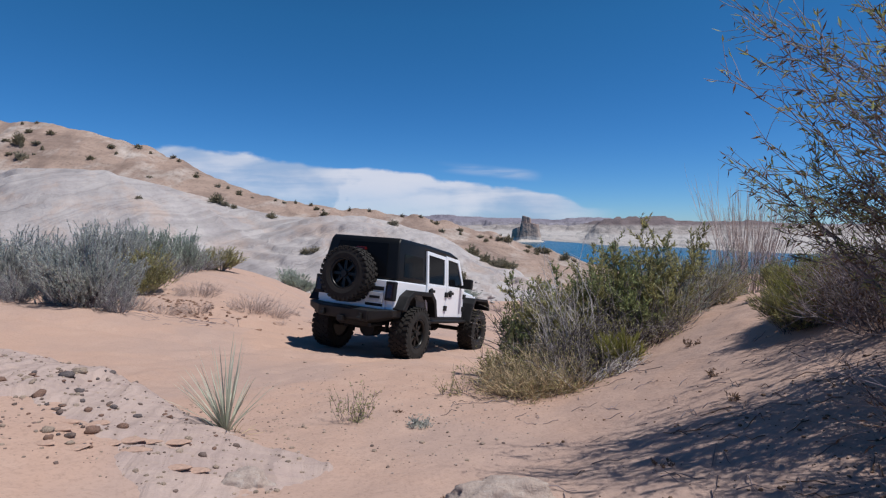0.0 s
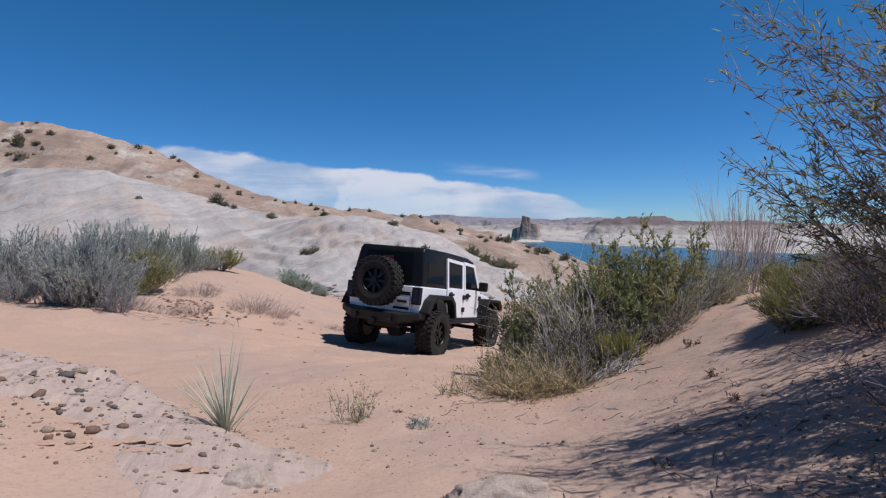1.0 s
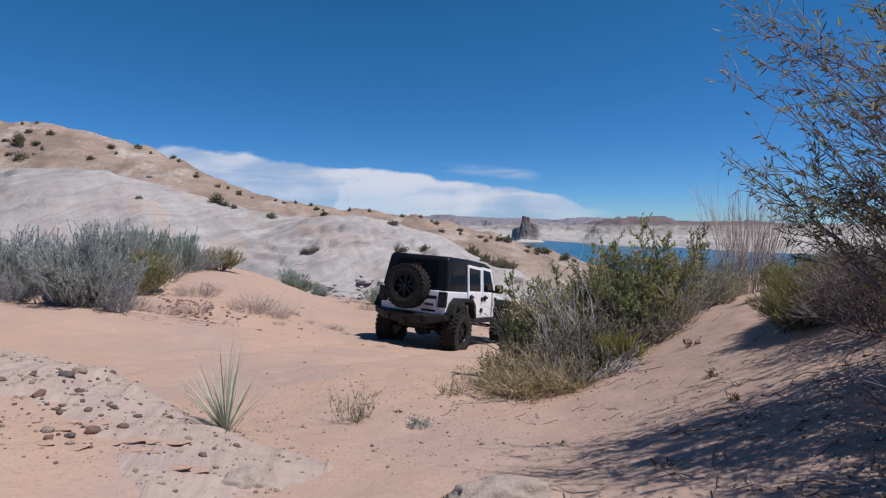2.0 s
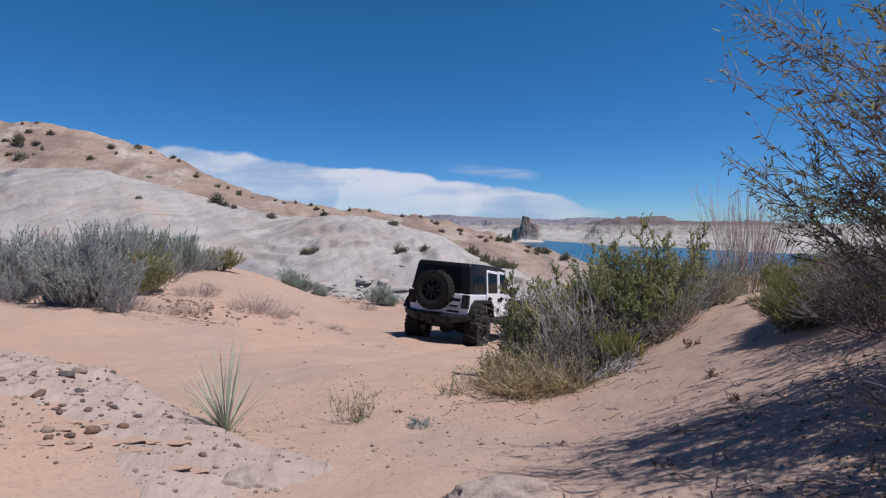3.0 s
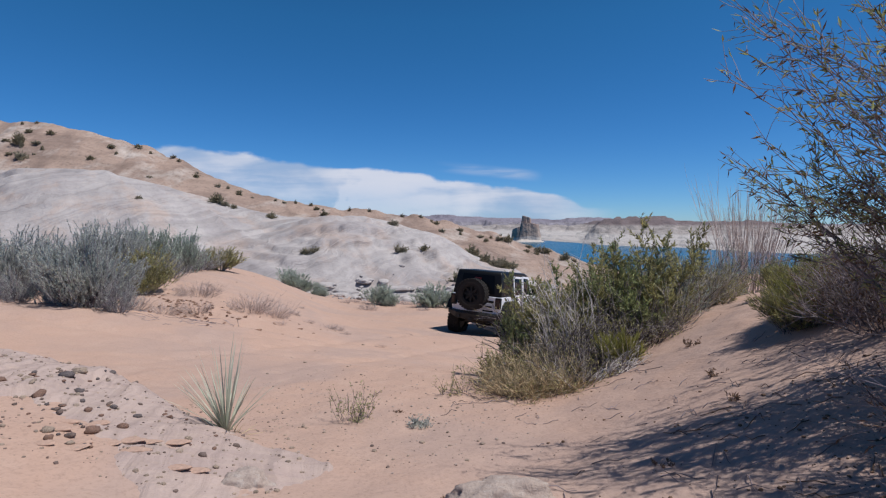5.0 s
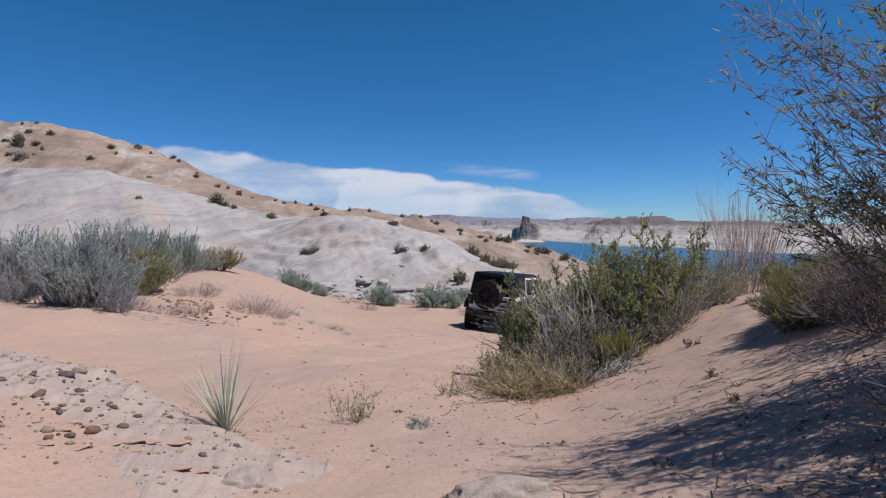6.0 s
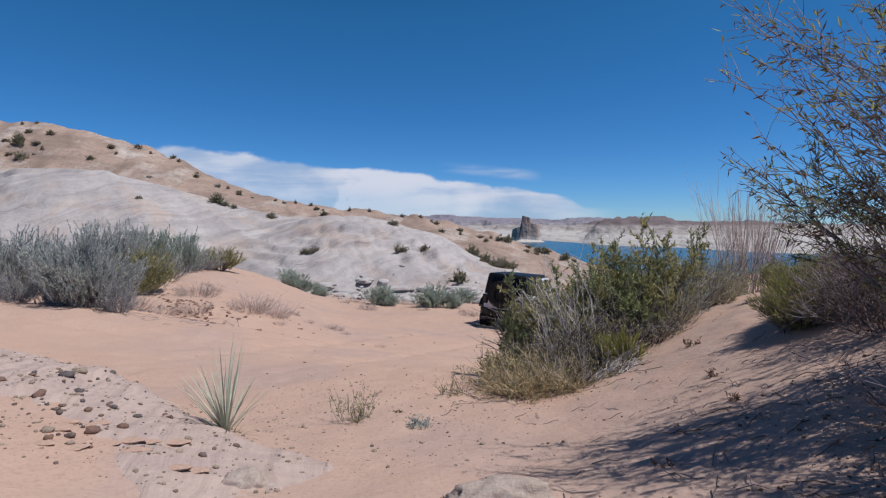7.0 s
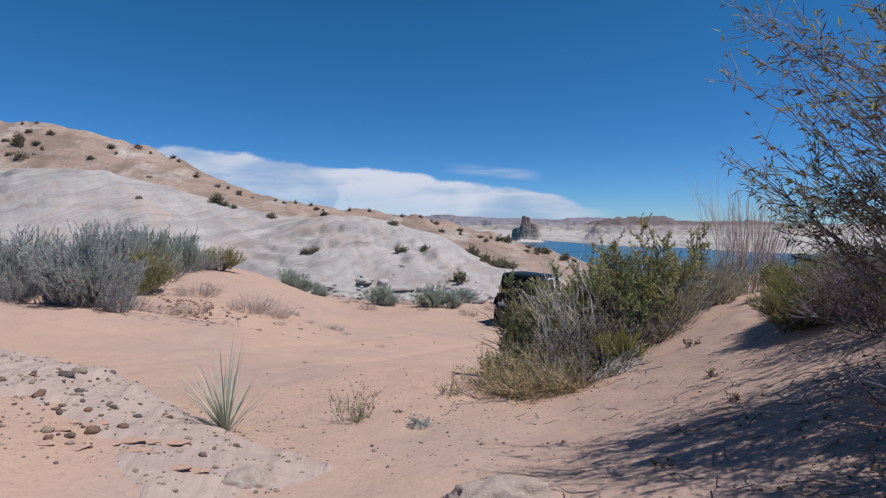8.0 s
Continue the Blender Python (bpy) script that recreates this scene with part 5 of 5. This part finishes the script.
part("grille", box(3.34, 3.40, -0.62, 0.62, 0.72, 1.16, 0.02), PAINT, car)
part("engine_bay", box(2.2, 3.35, -0.5, 0.5, 0.66, 1.0, 0.02), TAN, car)
for sy in (-1, 1):
    # doors: panel, window frame, glass, handle, hinges
    for name, x0, x1, low in (("rear_door", 0.44, 1.30, 0.74), ("front_door", 1.32, 2.22, 0.74)):
        cut = 0.62 if name == "rear_door" else x0
        lower = [(x0, 0.98), (x0, BELT), (x1, BELT), (x1, low), (cut, low)] if name == "rear_door" else [(x0, low), (x0, BELT), (x1, BELT), (x1, low)]
        d = part(name, prism(lower, sy * 0.772, sy * 0.80, 0.008), PAINT, car, "white door")
        xf = x1 if name == "rear_door" else x1 - 0.26
        o = [(x0, BELT), (x0, 1.84), (xf, 1.82), (x1, BELT)]
        i = [(x0 + 0.07, BELT + 0.03), (x0 + 0.07, 1.78), (xf - 0.07, 1.76), (x1 - 0.08, BELT + 0.03)]
        part("window_frame", frame_panel(o, i, sy * 0.765, 0.03, LEAN), PAINT, d)
        g = prism([(a, z) for a, z in i], sy * 0.765, sy * 0.775, 0)
        for v in g.verts:
            v.co.y -= math.copysign(max(0, v.co.z - BELT) * LEAN[1], sy)
        part("window", g, GLASS, d)
        part("handle", merge(box(x0 + 0.07, x0 + 0.27, sy * 0.81 - 0.035, sy * 0.81 + 0.035, 1.15, 1.20, 0.012), cyl((x0 + 0.16, sy * 0.78, 1.165), (x0 + 0.16, sy * 0.825, 1.165), 0.06, 14)), BLACK, d, "black paddle handle")
        for z in (0.90, 1.14):
            part("hinge", box(x1 - 0.07, x1 + 0.05, sy * 0.80 - 0.03, sy * 0.80 + 0.03, z - 0.045, z + 0.045, 0.008), BLACK, d, "black hinge")
    # flares
    ro = [(0.70, 0.74), (0.58, 1.03), (0.40, 1.15), (-0.30, 1.15), (-0.50, 1.05), (-0.64, 0.84)]
    ri = [(0.60, 0.74), (0.50, 0.98), (0.36, 1.08), (-0.26, 1.08), (-0.42, 0.99), (-0.52, 0.82)]
    f = prism(ro + ri[::-1], sy * 0.74, sy * 0.95, 0.012)
    part("rear_flare", f, BLACK, car, "wide black plastic wheel flare")
    fo = [(2.30, 0.66), (2.42, 1.02), (2.56, 1.13), (3.30, 1.13), (3.46, 1.02), (3.5, 0.9)]
    fi = [(2.36, 0.66), (2.48, 0.99), (2.60, 1.08), (3.27, 1.08), (3.40, 0.99), (3.44, 0.9)]
    part("front_flare", prism(fo + fi[::-1], sy * 0.58, sy * 0.96, 0.01), BLACK, car, "wide black plastic wheel flare")
    part("rock_slider", merge(cyl((0.5, sy * 0.84, 0.66), (2.3, sy * 0.84, 0.66), 0.035), box(0.55, 2.25, sy * 0.80 - 0.03, sy * 0.80 + 0.03, 0.66, 0.74, 0.01)), BLACK, car)
    part("mirror", merge(box(1.94, 2.05, sy * 0.96 - 0.10, sy * 0.96 + 0.10, 1.29, 1.48, 0.03), box(1.97, 2.03, sy * 0.83 - 0.06, sy * 0.83 + 0.06, 1.29, 1.35, 0.01)), BLACK, car, "black door mirror")
    t = part("tail_light", box(-0.72, -0.62, sy * 0.70 - 0.085, sy * 0.70 + 0.085, 0.96, 1.25, 0.012), BLACK, car, "black framed tail light")
    part("lens", box(-0.73, -0.71, sy * 0.70 - 0.05, sy * 0.70 + 0.05, 1.0, 1.21, 0.006), LENS, t)
    # hardtop side glass
    pts = [(-0.42, 1.34), (-0.38, 1.70), (0.30, 1.70), (0.30, 1.34)]
    g = prism(pts, sy * 0.768, sy * 0.776, 0)
    for v in g.verts:
        v.co.y -= math.copysign(max(0, v.co.z - BELT) * LEAN[1], sy)
    part("quarter_window", g, GLASS, car)
    part("headlight", cyl((3.38, sy * 0.45, 1.0), (3.43, sy * 0.45, 1.0), 0.09, 20), PLATE, car)
    part("shock", cyl((-0.18, sy * 0.42, 0.42), (-0.08, sy * 0.36, 0.95), 0.035, 10), STEEL, car)
# hardtop
bm = prism([(-0.64, BELT + 0.004), (-0.56, 1.86), (-0.50, 1.93), (0.6, 1.945), (1.6, 1.93), (1.95, 1.87), (1.95, 1.83), (0.43, 1.85), (0.43, BELT + 0.004)], -0.77, 0.77, 0.0, LEAN)
part("hardtop", bev(bm, 0.035, 3, 0.4), TOP, car, "black moulded hardtop", True)
bm = prism([(-0.655, 1.33), (-0.585, 1.83), (-0.57, 1.83), (-0.64, 1.33)], -0.56, 0.56, 0.0, LEAN)
part("rear_window", bm, GLASS, car, "tinted rear window")
part("brake_light", box(-0.66, -0.60, -0.09, 0.09, 1.70, 1.745, 0.006), mat("brake_lens", (0.10, 0.008, 0.008), 0.3, var=0.1), car)
part("windshield", prism([(2.22, BELT), (1.93, 1.86), (1.96, 1.86), (2.25, BELT)], -0.72, 0.72, 0.0, LEAN), GLASS, car)
part("cabin", box(0.45, 2.0, -0.62, 0.62, 1.2, 1.70, 0.02), GLASS, car)
# bumpers and underside
def hull(pts, w=0.012):
    bm = bmesh.new()
    for p_ in pts:
        bm.verts.new(p_)
    bmesh.ops.convex_hull(bm, input=bm.verts)
    bmesh.ops.dissolve_limit(bm, angle_limit=0.02, verts=bm.verts, edges=bm.edges)
    return bev(bm, w, 2, 0.3)


wing = [hull([(-0.63, s * 0.48, 0.60), (-0.93, s * 0.48, 0.63), (-0.95, s * 0.48, 0.79), (-0.63, s * 0.48, 0.82), (-0.50, s * 0.84, 0.72), (-0.74, s * 0.82, 0.73), (-0.76, s * 0.82, 0.83), (-0.50, s * 0.84, 0.84)]) for s in (-1, 1)]
part("rear_bumper", merge(prism([(-0.63, 0.59), (-0.93, 0.62), (-0.96, 0.79), (-0.64, 0.82)], -0.48, 0.48, 0.015), *wing), STEEL, car, "dark steel rear bumper with swept ends")
for s in (-1, 1):
    part("tow_shackle", merge(box(-1.0, -0.94, s * 0.36 - 0.02, s * 0.36 + 0.02, 0.64, 0.74, 0.008), cyl((-1.0, s * 0.36 - 0.03, 0.66), (-1.0, s * 0.36 + 0.03, 0.66), 0.03, 12)), STEEL, car)
part("hitch", box(-1.02, -0.9, -0.05, 0.05, 0.58, 0.66, 0.008), STEEL, car)
part("front_bumper", box(3.42, 3.62, -0.7, 0.7, 0.62, 0.82, 0.03), STEEL, car)
part("inner_arch", box(-0.56, 0.64, -0.56, 0.56, 0.71, 1.14, 0.02), TAN, car)
part("chassis", merge(box(-0.75, 3.4, -0.45, -0.34, 0.60, 0.72, 0.01), box(-0.75, 3.4, 0.34, 0.45, 0.60, 0.72, 0.01), box(-0.6, 2.2, -0.7, 0.7, 0.70, 0.78, 0.01), box(-0.6, -0.2, -0.3, 0.35, 0.5, 0.70, 0.05)), TAN, car, "dusty underside")
part("rear_axle", merge(cyl((0, -0.72, 0.45), (0, 0.72, 0.45), 0.045), cyl((-0.14, 0.0, 0.445), (0.14, 0.0, 0.445), 0.15, 16)), TAN, car)
part("front_axle", merge(cyl((2.95, -0.72, 0.445), (2.95, 0.72, 0.445), 0.045), cyl((2.85, 0.2, 0.445), (3.05, 0.2, 0.445), 0.13, 16)), TAN, car)
part("exhaust", cyl((-0.8, -0.45, 0.56), (-0.3, -0.45, 0.58), 0.03), STEEL, car)
p = part("number_plate", box(-0.72, -0.70, -0.58, -0.28, 0.92, 1.07, 0.004), PLATE, car, "small pale number plate")
part("plate_bar", box(-0.724, -0.718, -0.53, -0.33, 0.975, 1.015, 0.0), BLACK, p)
# two thin black bars on the right half of the tailgate
for z0, z1 in ((1.10, 1.16), (0.86, 0.90)):
    part("tailgate_vent", box(-0.69, -0.66, -0.56, -0.24, z0, z1, 0.006), BLACK, car)
part("spare_mount", cyl((-0.66, 0.02, 1.13), (-0.80, 0.02, 1.13), 0.13, 16), BLACK, car)
# lifted body: heights above the sills drawn up a little
for o in car.children_recursive:
    for v in o.data.vertices:
        v.co.z = float(np.interp(v.co.z, [0, 0.62, 0.75, 1.27, 1.95], [0.01, 0.62, 0.75, 1.315, 2.05]))
spare = make_wheel(car, "spare_wheel", "spare wheel with knobbly tyre on the tailgate")
spare.matrix_basis = pose(-0.84, 0.05, 1.34, 0, 0, -90)
WHEELS = []
for x, sy in ((0, -1), (0, 1), (2.95, -1), (2.95, 1)):
    w = copy_thing(spare, pose(x, sy * 0.79, TYRE_R, 0, 0, 0 if sy < 0 else 180))
    w.name = "wheel"
    w["label"] = "black alloy wheel with knobbly mud tyre"
    WHEELS.append((w, x, sy))

CAR_ROWS = [
    (0.0, -1.332, 9.277, -2.283, 65.5, 9.61, 2.89),
    (0.5, -1.154, 9.707, -2.379, 65.32, 9.2, 2.89),
    (1.0, -0.95, 10.22, -2.485, 65.14, 8.79, 2.89),
    (1.5, -0.721, 10.803, -2.599, 64.96, 8.39, 2.89),
    (2.0, -0.475, 11.444, -2.719, 64.78, 7.98, 2.89),
    (2.5, -0.216, 12.131, -2.843, 64.6, 7.57, 2.89),
    (3.0, 0.064, 12.852, -2.968, 64.42, 7.16, 2.89),
    (3.5, 0.326, 13.594, -3.093, 64.24, 6.75, 2.89),
    (4.0, 0.594, 14.346, -3.216, 64.06, 6.34, 2.89),
    (4.5, 0.868, 15.095, -3.334, 63.88, 5.93, 2.89),
    (5.0, 1.148, 15.829, -3.446, 63.7, 5.53, 2.89),
    (5.5, 1.431, 16.535, -3.55, 63.52, 5.12, 2.89),
    (6.0, 1.719, 17.203, -3.643, 63.35, 4.71, 2.89),
    (6.5, 2.009, 17.819, -3.723, 63.17, 4.3, 2.89),
    (7.0, 2.301, 18.371, -3.789, 62.99, 3.89, 2.89),
    (7.5, 2.595, 18.848, -3.838, 62.81, 3.48, 2.89),
    (8.0, 2.89, 19.236, -3.868, 62.63, 3.07, 2.89),
]


def motions():
    walk(car, [(t, pose(x, y, EYE + z - 0.02, 0, 0, yaw) @ pose(0, 0, 0, roll, pitch, 0)) for t, x, y, z, yaw, pitch, roll in CAR_ROWS])
    rows = np.array(CAR_ROWS)
    ts = np.arange(0, 8.01, 0.2)
    xyz = [np.interp(ts, rows[:, 0], rows[:, c]) for c in (1, 2, 3)]
    dist = np.concatenate(([0], np.cumsum(np.sqrt(sum(np.diff(c) ** 2 for c in xyz)))))
    for w, x, sy in WHEELS:
        walk(w, [(float(t), pose(x, sy * 0.79, TYRE_R, 0, 0, 0 if sy < 0 else 180) @ pose(0, 0, 0, 0, -sy * math.degrees(d / TYRE_R), 0)) for t, d in zip(ts, dist)])


motions()
